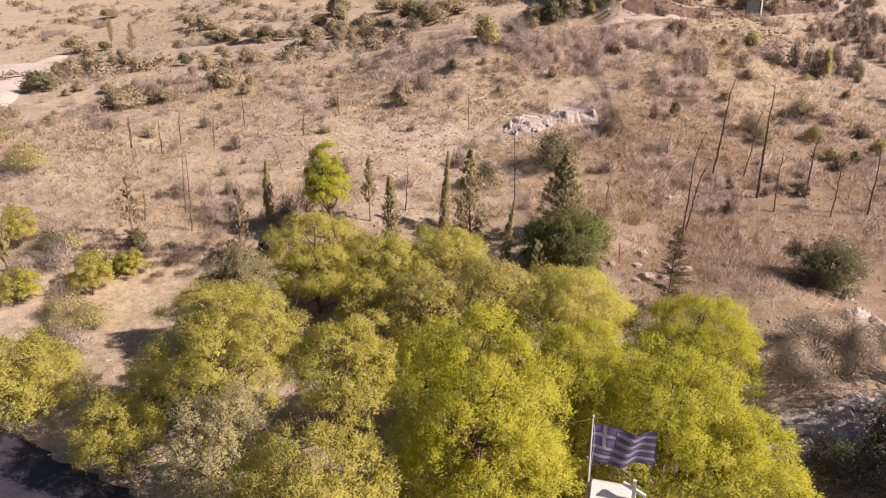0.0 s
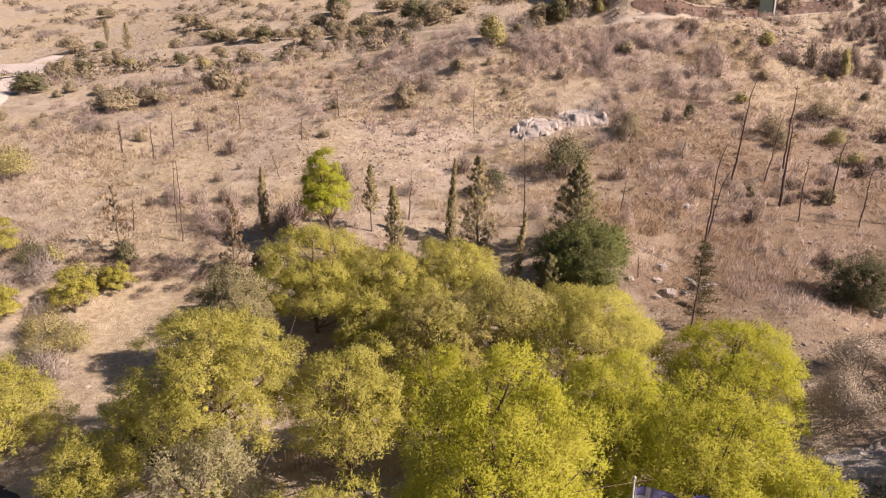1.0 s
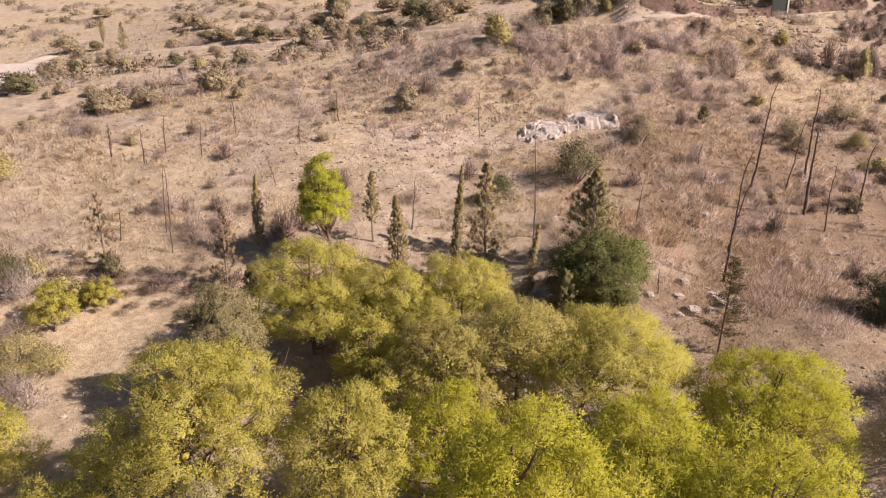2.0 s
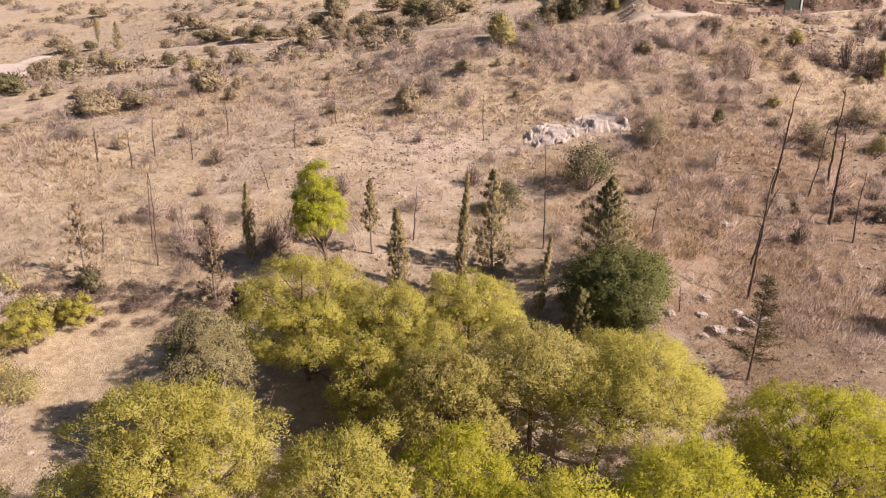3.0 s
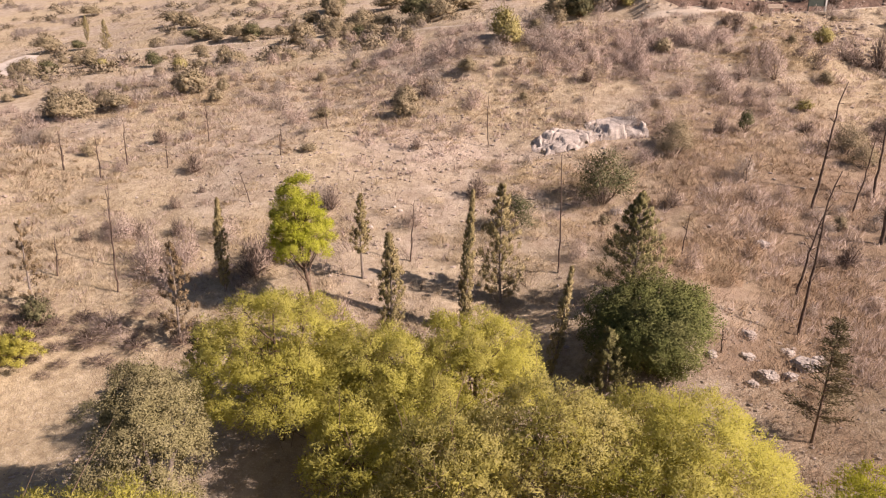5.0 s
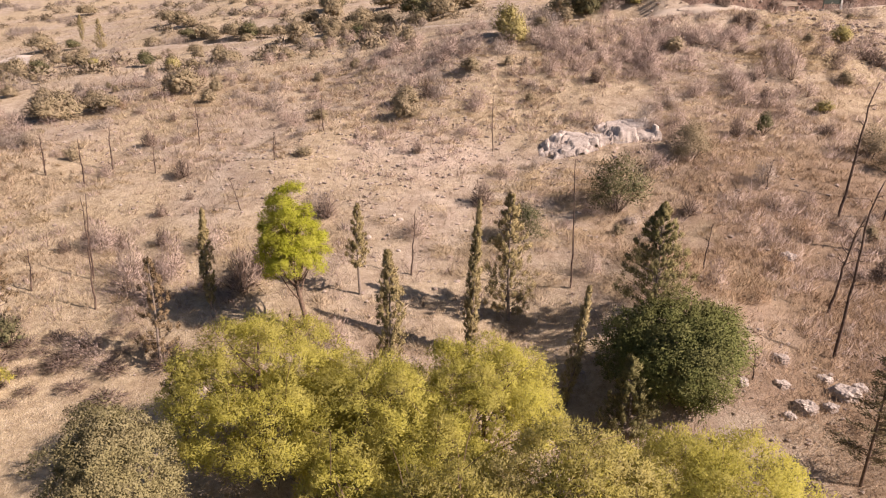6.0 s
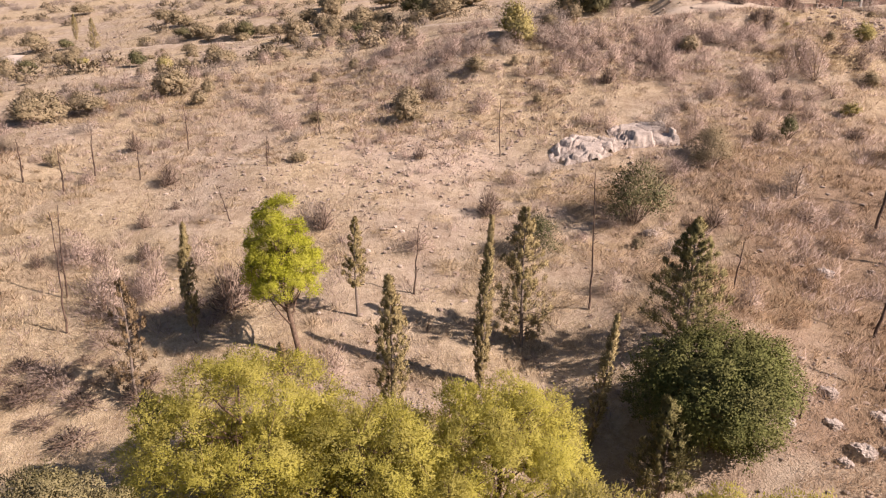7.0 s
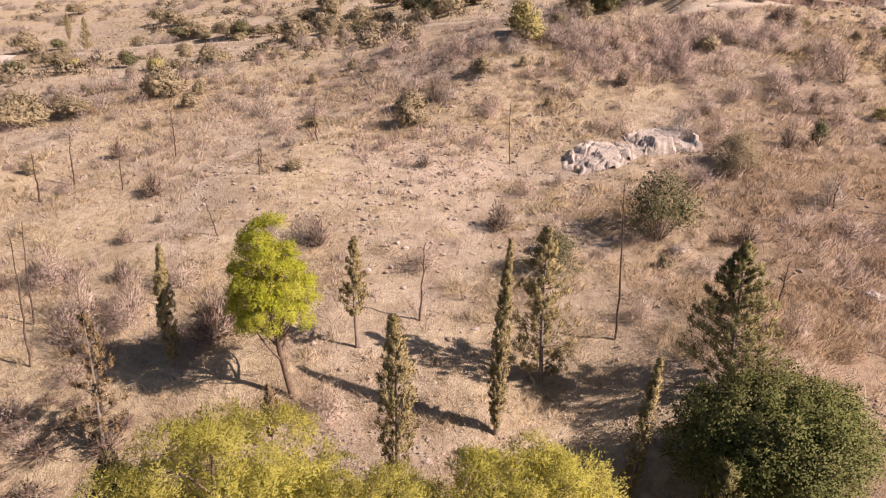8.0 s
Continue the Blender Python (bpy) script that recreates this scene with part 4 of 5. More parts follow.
for sx, sy, sw, sh in [(27.7, 71.7, 3.2, 2.0), (1.8, 67.7, 2.5, 1.2), (-5.7, 62.5, 1.5, 1.0), (-4.1, 60.0, 1.2, 0.8), (-7.5, 69.0, 1.8, 0.8), (-16.5, 46.6, 3.1, 2.9), (-12.0, 43.8, 2.7, 1.8), (-5.9, 40.3, 1.7, 1.5), (-11.0, 45.3, 1.8, 1.4), (-2.7, 49.6, 1.9, 1.3), (0.7, 63.4, 2.3, 0.9), (10.4, 64.1, 1.6, 1.5), (6.3, 45.0, 1.2, 1.4), (11.8, 43.3, 1.5, 1.6), (13.3, 57.3, 1.8, 1.0), (9.0, 64.8, 1.6, 0.9), (5.4, 70.4, 2.7, 1.2), (18.8, 51.8, 2.1, 1.3)]:
    shrub("p", sx, sy, sw, sh)
for sx, sy, sw, sh in [(3.0, 57.1, 1.3, 1.2), (-37.2, 153.9, 6.2, 2.5), (-43.3, 167.9, 5.5, 1.8), (-15.8, 44.5, 3.5, 2.4), (-20.4, 49.1, 2.4, 1.8), (-25.2, 36.6, 2.9, 1.5), (-29.1, 41.3, 2.8, 2.1), (-16.0, 41.0, 3.7, 1.5), (-13.9, 48.4, 1.9, 1.7), (22.7, 76.6, 3.6, 2.0), (21.8, 78.2, 3.7, 1.4), (23.9, 76.1, 6.5, 2.0), (11.3, 74.7, 6.1, 2.5), (15.9, 71.6, 4.0, 2.4), (44.0, 78.0, 2.4, 2.2), (36.5, 74.0, 2.4, 1.8), (39.0, 76.5, 2.2, 1.4), (52.0, 79.9, 6.0, 3.2), (48.4, 84.1, 5.3, 2.4), (27.0, 69.7, 3.4, 3.1)]:
    shrub("p", sx, sy, sw, sh)
for sx, sy, sw, sh in [(23.7, 68.8, 3.3, 2.1), (45.2, 90.9, 4.6, 2.2)]:
    shrub("p", sx, sy, sw, sh)
for sx, sy, sw, sh in [(-37.3, 94.2, 2.6, 1.7), (-54.9, 101.4, 3.0, 2.0), (-76.8, 149.3, 3.8, 2.0), (-33.0, 123.7, 3.9, 2.5), (-2.8, 107.7, 4.7, 2.9), (-24.2, 150.6, 3.6, 3.3), (14.1, 86.3, 2.4, 0.8), (12.9, 88.5, 5.7, 1.7), (22.2, 61.3, 1.3, 1.6), (9.3, 52.2, 4.2, 3.2), (13.9, 19.0, 3.2, 1.7), (16.4, 19.8, 3.0, 2.0), (15.4, 18.2, 3.2, 2.0), (12.6, 17.8, 2.4, 1.4), (-25.6, 39.2, 2.2, 1.6), (-52.4, 83.7, 5.4, 2.5), (-20.4, 40.6, 1.7, 1.5), (3.4, 49.0, 2.7, 1.9), (-23.3, 148.9, 6.2, 3.8)]:
    shrub("d", sx, sy, sw, sh)
for sx, sy, sw, sh in [(14.0, 86.0, 3.2, 2.8), (19.5, 88.0, 4.1, 2.4), (-5.4, 116.4, 6.3, 3.9)]:
    shrub("d", sx, sy, sw, sh)
for sx, sy, sw, sh in [(-35.7, 53.4, 4.6, 2.6), (-41.5, 58.0, 3.4, 2.2), (5.6, 76.5, 2.5, 1.9), (19.2, 86.0, 1.6, 1.4), (-21.3, 32.9, 2.6, 1.6), (-19.6, 32.4, 2.6, 1.5), (-20.6, 31.4, 2.2, 1.2), (-22.2, 38.2, 1.9, 1.3), (-21.0, 38.0, 1.7, 1.2), (-24.4, 39.5, 1.6, 1.3), (14.5, 26.7, 0.9, 0.9), (5.1, 77.5, 3.9, 2.9), (41.6, 70.9, 1.6, 3.0)]:
    shrub("y", sx, sy, sw, sh)
for sx, sy, sw, sh in [(14.9, 23.8, 3.0, 2.3), (17.2, 26.6, 3.4, 1.8), (17.3, 24.3, 2.2, 2.2), (19.4, 28.0, 3.0, 1.6), (18.2, 25.2, 2.0, 1.7)]:
    shrub("b", sx, sy, sw, sh)
for sx, sy, sw, sh in [(40.1, 71.9, 3.4, 4.1), (45.2, 72.4, 3.4, 2.8), (44.2, 75.0, 3.2, 2.4), (50.0, 75.0, 4.0, 3.4), (46.5, 79.5, 4.2, 2.8), (50.5, 79.0, 4.2, 3.0), (55.0, 80.5, 4.6, 3.2), (52.5, 84.0, 4.4, 2.6), (37.5, 73.5, 3.0, 1.6), (32.0, 71.5, 2.6, 1.5), (34.0, 62.5, 3.6, 1.0), (37.0, 62.0, 3.0, 0.9)]:
    shrub("k", sx, sy, sw, sh)
# Dead brush, which also stands in for dark shadows of pine and saplings
for sx, sy, sw, sh in [(-11.0, 44.3, 1.7, 2.1), (-10.3, 45.6, 1.7, 2.0), (-16.7, 39.5, 5.1, 0.7), (-21.8, 39.8, 4.4, 1.0), (-21.4, 40.5, 3.7, 1.0), (-13.5, 39.9, 2.1, 1.1), (-18.0, 40.4, 2.9, 0.7)]:
    shrub("k", sx, sy, sw, sh)
for sx, sy, sw, sh in [(-24.0, 37.9, 2.5, 2.0), (-24.5, 36.4, 3.2, 2.0), (-18.8, 29.5, 2.3, 1.6), (-19.9, 30.3, 2.0, 1.4), (-22.6, 35.0, 1.6, 1.2)]:
    shrub("g", sx, sy, sw, sh)
for sx, sy, sw, sh in [(16.3, 46.0, 2.3, 1.6), (13.7, 42.8, 2.4, 1.4), (17.3, 51.7, 3.0, 0.9), (18.9, 49.0, 2.9, 1.8)]:
    shrub("r", sx, sy, sw, sh)

# A loose hedge of evergreen scrub above the track, and grey thickets on the brow below it
hedge = np.random.default_rng(21)
for sx in np.arange(-52, -3, 1.6):
    sw = hedge.uniform(1.6, 3.8)
    hx = float(sx + hedge.uniform(-1, 1))
    shrub(str(hedge.choice(list("oooogd"))), hx, float(road_y(hx)) + hedge.uniform(2.6, 9.5), sw, sw * hedge.uniform(0.5, 0.62))
for sx in np.arange(-12, 26, 2.6):
    sw = hedge.uniform(2.2, 4.0)
    hx = float(sx + hedge.uniform(-1.2, 1.2))
    shrub(str(hedge.choice(list("ppg"))), hx, float(road_y(hx)) - hedge.uniform(4.5, 11.0), sw, sw * hedge.uniform(0.4, 0.55))

# Small shrubs scattered over the slope, thicker towards the track and on the far hill
fill = np.random.default_rng(5)
made = 0
while made < 170:
    sx, sy = fill.uniform(-45, 50), fill.uniform(40, 84)
    if noise.noise(Vector((sx * 0.09, sy * 0.09, 3.0))) < (0.12 if sy < 66 else -0.05) or (sx < -2 and sy < 58):
        continue
    sw = fill.uniform(0.6, 1.6) * (1.0 if sy < 60 else 1.35)
    shrub(str(fill.choice(list("ggppppro"))), sx, sy, sw, sw * fill.uniform(0.45, 0.8))
    made += 1
# Grey-olive scrub on the lower hillside by the lane and along the track
made = 0
while made < 120:
    sx, sy = fill.uniform(-85, -4), fill.uniform(64, 122)
    off = sy - float(road_y(sx))
    if sy < 60 - sx * 0.55 or abs(off) < 3 or off > 6 or noise.noise(Vector((sx * 0.07, sy * 0.07, 13.0))) < -0.12:
        continue
    sw = 0.7 + 2.0 * fill.uniform(0, 1) ** 1.6
    shrub(str(fill.choice(list("oooggpy" if sx < -30 else "oogggpp"))), sx, sy, sw, sw * fill.uniform(0.5, 0.8))
    made += 1
made = 0
while made < 46:
    sx, sy = fill.uniform(-58, -27), fill.uniform(56, 98)
    if sy < 50 - sx * 0.35 or abs(sx + 50 + (sy - 55) * 0.42) < 6:
        continue
    sw = fill.uniform(1.0, 2.6)
    shrub(str(fill.choice(list("ggppoob"))), sx, sy, sw, sw * fill.uniform(0.5, 0.75))
    made += 1
for sx in np.arange(12.5, 23, 0.7):
    sw = fill.uniform(1.6, 3.0)
    shrub(str(fill.choice(list("oodgp"))), sx, float(road_y(sx)) + fill.uniform(2.6, 8.0), sw, sw * fill.uniform(0.55, 0.8))
for sx in np.arange(18, 62, 0.8):
    sw = fill.uniform(0.9, 2.4)
    shrub(str(fill.choice(list("pgkkko"))), sx, float(road_y(sx)) + (fill.uniform(4.2, 12.0) if sx < 33 else fill.uniform(2.4, 11.0)), sw, sw * fill.uniform(0.6, 1.0))
# Purplish scrub and bare bushes on the right shoulder and over the brow
made = 0
while made < 60:
    sx, sy = fill.uniform(26, 56), fill.uniform(46, 84)
    if noise.noise(Vector((sx * 0.12, sy * 0.12, 17.0))) < -0.1:
        continue
    sw = fill.uniform(0.9, 2.3)
    shrub(str(fill.choice(list("ppgkoy"))), sx, sy, sw, sw * fill.uniform(0.5, 0.9))
    made += 1
for _ in range(26):
    sw = fill.uniform(0.6, 1.4)
    shrub(str(fill.choice(list("kkpg"))), fill.uniform(15, 33), fill.uniform(35, 53), sw, sw * fill.uniform(0.5, 1.0))
for _ in range(24):
    sw = fill.uniform(0.6, 1.5)
    shrub("k", fill.uniform(-24, 30), fill.uniform(46, 78), sw, sw * fill.uniform(0.8, 1.3))


def far_shrubs(count):
    """Uncounted small shrubs on the far hillside, as one mesh."""
    bits, norms = [], []
    while len(bits) < count:
        sx, sy = fill.uniform(-230, 70), 90 + 240 * fill.uniform(0, 1) ** 1.5
        if abs(sx + 30) > sy * 0.85 or noise.noise(Vector((sx * 0.03, sy * 0.03, 7.0))) < -0.12 or abs(sy - road_y(sx)) < 4:
            continue
        sw = (0.35 + 1.25 * fill.uniform(0, 1) ** 2) * (1 + sy / 500)
        n = int(70 + 70 * sw)
        way = sphere_ways(n, fill, 0.0)
        lump = 1 + 0.3 * np.sin(way[:, 0] * 5 + sx) * np.sin(way[:, 1] * 5 + sy)
        at = np.array([sx, sy, float(ground_z(sx, sy)) - 0.1]) + way * (sw * lump * fill.uniform(0.5, 1.0, n))[:, None] * np.array([1, 1, 0.8])
        norms.append(np.repeat(way, 3, axis=0))
        bits.append(blades(at, unit(way + fill.normal(size=way.shape) * 0.6), np.full(n, sw * 0.24), np.full(n, sw * 0.13), fill, way))
    return *joined(bits), np.concatenate(norms)


fv, ft, fn = far_shrubs(1150)
tagged(mesh_part("far_scrub", fv, ft, M_SHRUB_FAR, normals=fn), "grey-green scrub dotted over the far hillside", "scrub", kind="stuff")

# ---- dry grass, weeds and stones ----


def stony(x, y):
    """How bare and stony the brow in the middle of the slope is, 0 to 1."""
    return math.exp(-((x + 2.5) / 11) ** 2 - ((y - 61) / 9) ** 2) + 0.8 * math.exp(-((x - 9) / 7) ** 2 - ((y - 48) / 8) ** 2)


def scatter(rng, n, x0, x1, y0, y1, scale, low, seed_z, thin=0.0):
    """Places spread unevenly over a stretch of ground; thin leaves out that share on the stony brow."""
    kept = []
    while len(kept) < n:
        xx, yy = rng.uniform(x0, x1), rng.uniform(y0, y1)
        if noise.noise(Vector((xx * scale, yy * scale, seed_z))) + 0.4 * noise.noise(Vector((xx * scale * 4, yy * scale * 4, seed_z))) > low + rng.normal() * 0.12:
            if rng.uniform() > thin * stony(xx, yy) and (xx > -8 or yy > 40 or rng.uniform() < 0.2) and not (abs(yy - road_y(xx)) < 2.2) and bare_path(xx, yy) < 0.5:
                kept.append((xx, yy))
    k = np.array(kept)
    return np.column_stack([k, ground_z(k[:, 0], k[:, 1])])


def bare_path(x, y):
    """1 on the trodden stony path behind the grove."""
    mid = 39.4 + 0.6 * math.sin(x * 0.35)
    return max(0.0, 1 - abs(y - mid) / 1.5) if -9 < x < 7 else 0.0


def tufts(rng, at, count, height, spread, width, bent=0.55):
    bits, norms = [], []
    size = rng.uniform(0.6, 1.4, len(at))
    drift = np.column_stack([np.sin(at[:, 0] * 0.9 + at[:, 1] * 0.5), np.cos(at[:, 1] * 0.8 - at[:, 0] * 0.4)]) * (bent - 0.55) * 1.6
    width = width * np.clip((at[:, 1] - 12) / 42, 0.5, 1.15)
    for _ in range(count):
        off = rng.normal(size=(len(at), 2)) * spread
        base = at + np.column_stack([off, np.full(len(at), -0.03)])
        w = unit(np.column_stack([rng.normal(size=(len(at), 2)) * bent + off * 1.2 + drift, np.ones(len(at))]))
        norms.append(np.repeat(np.column_stack([off / spread * 0.28 + rng.normal(size=off.shape) * 0.15, np.ones(len(at))]), 3, axis=0))
        bits.append(blades(base, w, height * size * rng.uniform(0.6, 1.3, len(at)), width * rng.uniform(0.6, 1.4, len(at)), rng))
    return *joined(bits), np.concatenate(norms)


grng = np.random.default_rng(8)
thin_grass = scatter(grng, 10500, -42, 46, 22, 84, 0.11, -0.45, 1.0, 0.5)
near_grass = scatter(grng, 3000, -42, 46, 36, 84, 0.10, 0.08, 1.5, 0.6)
far_grass = scatter(grng, 9000, -120, 60, 84, 200, 0.05, 0.0, 2.0)
def grass(name, mat, *stands):
    """Several stands of tufts as one mesh."""
    return mesh_part(name, *joined([q[:2] for q in stands]), mat, normals=np.concatenate([q[2] for q in stands]))


tagged(grass("dry_grass", M_GRASS, tufts(grng, thin_grass, 7, 0.22, 0.14, 0.026), tufts(grng, near_grass, 42, 0.40, 0.17, 0.026, 0.7), tufts(grng, far_grass, 6, 0.5, 0.3, 0.05)), "pale golden dry grass tufts across the slope", "grass", kind="stuff")
straw_at = np.concatenate([scatter(grng, 480, 8, 46, 55, 82, 0.13, 0.02, 21.0), scatter(grng, 300, 1, 10, 42, 59, 0.13, -0.2, 24.0), scatter(grng, 520, -34, 8, 46, 80, 0.13, 0.1, 22.0, 0.7), scatter(grng, 240, -20, 8, 36, 50, 0.16, 0.1, 23.0)])
gold_at = np.concatenate([grng.normal((31.0, 72.5), (1.5, 1.8), (130, 2)), grng.normal((32.0, 77.5), (1.6, 1.0), (70, 2)), grng.normal((26.5, 72.5), (1.6, 1.0), (50, 2))])
straw_at = np.concatenate([straw_at, np.column_stack([gold_at, ground_z(gold_at[:, 0], gold_at[:, 1])])])
tagged(grass("tall_straw", M_STRAW, tufts(grng, straw_at, 100, 0.36, 0.34, 0.018, 0.95)), "golden tall bent straw in drifts over the slope", "grass", kind="stuff")
rust_at = np.concatenate([scatter(grng, 2600, 9.5, 21, 30, 48, 0.2, -0.1, 9.0), scatter(grng, 1300, 14, 36, 40, 60, 0.15, 0.0, 9.5)])
tagged(grass("rusty_grass", M_RUST_GRASS, tufts(grng, rust_at, 14, 0.36, 0.2, 0.024, 0.8)), "reddish brown withered grass by the charred trunks", "grass", kind="stuff")
clumps = scatter(grng, 1000, -42, 48, 38, 84, 0.12, 0.02, 15.0, 0.8)
clumps = np.concatenate([clumps, scatter(grng, 800, 15, 36, 32, 54, 0.14, -0.1, 18.0), scatter(grng, 900, -8, 48, 56, 82, 0.12, -0.1, 16.0), scatter(grng, 420, 8, 21, 70.5, 79, 0.2, -0.2, 19.0)])
tagged(grass("low_scrub", M_SHRUB_PURPLE, tufts(grng, clumps, 32, 0.5, 0.24, 0.03)), "low purplish dry scrub clumps among the grass", "scrub", kind="stuff")
weeds = scatter(grng, 3600, -42, 46, 26, 84, 0.14, 0.05, 5.0, 0.75)
tagged(grass("dry_weeds", M_WEED, tufts(grng, weeds, 11, 0.42, 0.16, 0.022)), "greyish brown withered weeds between the grass", "weeds", kind="stuff")


def pebbles(rng, at, small, big):
    v0, t0 = BALL_V, BALL_T
    n = len(at)
    size = small + (big - small) * rng.uniform(0, 1, n) ** 3
    shape = rng.uniform(0.6, 1.2, (n, 3)) * np.array([1, 1, 0.6])
    a = rng.uniform(0, 6.283, n)
    v = v0[None] * shape[:, None] * rng.uniform(0.75, 1.2, (n, len(v0), 1)) * size[:, None, None]
    x = v[..., 0] * np.cos(a)[:, None] - v[..., 1] * np.sin(a)[:, None]
    y = v[..., 0] * np.sin(a)[:, None] + v[..., 1] * np.cos(a)[:, None]
    v = np.stack([x, y, v[..., 2]], -1) + at[:, None] + np.array([0, 0, 0.02])
    t = t0[None] + (np.arange(n) * len(v0))[:, None, None]
    return v.reshape(-1, 3), t.reshape(-1, 3)


stones_at = np.concatenate([scatter(grng, 4200, -42, 44, 22, 84, 0.13, 0.05, 11.0), scatter(grng, 800, -100, 60, 84, 170, 0.06, 0.1, 12.0)])
rubble_at = np.column_stack([grng.normal(36.5, 3.2, 700), grng.normal(77.5, 2.6, 700)])
rubble_at = np.column_stack([rubble_at, ground_z(rubble_at[:, 0], rubble_at[:, 1])])
brow_at = np.column_stack([grng.normal(-2.5, 8, 2200), grng.normal(61, 6.5, 2200)])
brow_at = np.column_stack([brow_at, ground_z(brow_at[:, 0], brow_at[:, 1])])
bank_at = np.column_stack([grng.uniform(19, 60, 420), np.zeros(420)])
bank_at[:, 1] = road_y(bank_at[:, 0]) + grng.uniform(2.2, 5.0, 420)
bank_at = np.column_stack([bank_at, ground_z(bank_at[:, 0], bank_at[:, 1]) + 0.2])
sv = joined([pebbles(grng, bank_at, 0.04, 0.28), pebbles(grng, brow_at, 0.03, 0.2), pebbles(grng, rubble_at, 0.05, 0.4), pebbles(grng, stones_at[:4200], 0.03, 0.2), pebbles(grng, stones_at[4200:], 0.12, 0.5)])
tagged(mesh_part("loose_stones", *sv, M_STONE), "pale loose limestone rubble scattered on soil", "stones", kind="stuff")
yard = np.column_stack([grng.uniform(-19, -8, 1600), grng.uniform(20, 33, 1600)])
yard = np.column_stack([yard, ground_z(yard[:, 0], yard[:, 1])])
slope_x, slope_y = grng.uniform(9.5, 21, 1300), grng.uniform(27, 41, 1300)
yard = np.concatenate([yard, np.column_stack([slope_x, slope_y, ground_z(slope_x, slope_y)])])
tagged(mesh_part("clearing_gravel", *pebbles(grng, yard, 0.02, 0.10), M_STONE), "pale gravel strewn over the clearing", "gravel", kind="stuff")
pn = 1500
pxs = grng.uniform(-9, 7, pn)
pys = 39.4 + 0.6 * np.sin(pxs * 0.35) + grng.normal(size=pn) * 0.8
tagged(mesh_part("path_gravel", *pebbles(grng, np.column_stack([pxs, pys, ground_z(pxs, pys)]), 0.02, 0.08), M_STONE), "light grey gravel on the trodden path", "gravel", kind="stuff")


def boulder(x, y, size, seed, flat=0.65, parent=None, name="boulder", sink=0.25, detail=3, stretch=(1, 1), rough=1.0):
    """A weathered limestone block, cracked and pitted, half sunk into the soil."""
    bm = bmesh.new()
    bmesh.ops.create_icosphere(bm, subdivisions=detail, radius=1.0)
    o = Vector((seed * 7.3, seed * 3.1, seed * 1.7))
    for q in bm.verts:
        d = q.co.normalized()
        d = d / (abs(d.x) ** 3.5 + abs(d.y) ** 3.5 + abs(d.z) ** 3.5) ** (1 / 3.5)
        cell = noise.cell_vector(d * 1.7 + o)
        r = 1 + 0.26 * noise.noise(d * 1.3 + o) + rough * (0.16 * noise.noise(d * 3.4 + o) - 0.10 * abs(noise.noise(d * 6 + o)) + 0.10 * noise.noise(d * 11 + o) + 0.05 * noise.noise(d * 23 + o) + 0.05 * cell.x)
        q.co = Vector((d.x * r * size * stretch[0], d.y * r * size * stretch[1], max(-0.3, d.z * r * flat) * size))
    if parent is None:
        ob = part(name, bm, M_ROCK)
        ob.matrix_basis = pose(x, y, float(ground_z(x, y)) + size * flat * (0.5 - sink), 0, 0, seed * 47 % 360)
        return tagged(ob, "weathered pale limestone boulder half sunk in soil", "rock", "boulders")
    ob = part(name, bm, M_ROCK, parent)
    base = parent.matrix_basis.translation
    ob.matrix_basis = pose(x - base.x, y - base.y, float(ground_z(x, y)) + size * flat * (0.5 - sink) - base.z, 0, 0, seed * 47 % 360)
    return ob


def rock_bed(name, label, x0, x1, y0, y1, blocks):
    """Bedrock breaking through the slope: worn stepped blocks that run into one another, cracks between them."""
    cx, cy = (x0 + x1) / 2, (y0 + y1) / 2
    crop = thing(name, cx, cy, label, "rock")
    zb = float(ground_z(cx, cy))
    for bx, by, wx, wy, high, turn in blocks:
        nx, ny = int(wx * 2 / 0.09), int(wy * 2 / 0.09)
        c, s = math.cos(radians(turn)), math.sin(radians(turn))
        rows = []
        for j in range(ny + 1):
            for i in range(nx + 1):
                u, w = i / nx * 2 - 1, j / ny * 2 - 1
                q = Vector((bx + u * wx, by + w * wy, 0))
                uu, ww = u + 0.22 * noise.noise(q * 0.9), w + 0.25 * noise.noise(q * 0.8 + Vector((9, 0, 0)))
                edge = (abs(uu) ** 3.2 + abs(ww) ** 3.2)
                rise = high * (1 - edge) if edge > 0.8 else high * (0.2 + 0.8 * (1 - edge / 0.8) ** 0.22)
                x, y = bx + c * u * wx - s * w * wy, by + s * u * wx + c * w * wy
                crack = max(0.0, 0.07 - abs(noise.noise(q * 0.8 + Vector((0, 5, 0))))) * 3.5
                bent = q + 0.35 * noise.noise_vector(q * 1.1)
                step = 0.55 * high * noise.cell(bent * 0.62)
                rough = step + 0.10 * noise.noise(q * 0.7) + 0.06 * noise.noise(q * 1.9) + 0.025 * noise.noise(q * 5.5) + 0.015 * noise.noise(q * 13)
                rows.append((x - cx, y - cy, float(ground_z(x, y)) - zb + max(-0.2 - 0.25 * max(0.0, edge - 0.9), rise + (rough - crack * 0.9) * 0.9)))
        m = nx + 1
        i, j = np.meshgrid(np.arange(nx), np.arange(ny))
        q = (j * m + i).ravel()
        mesh_part("rock", rows, np.concatenate([np.stack([q, q + 1, q + m + 1], 1), np.stack([q, q + m + 1, q + m], 1)]), M_ROCK, crop, soft=True)


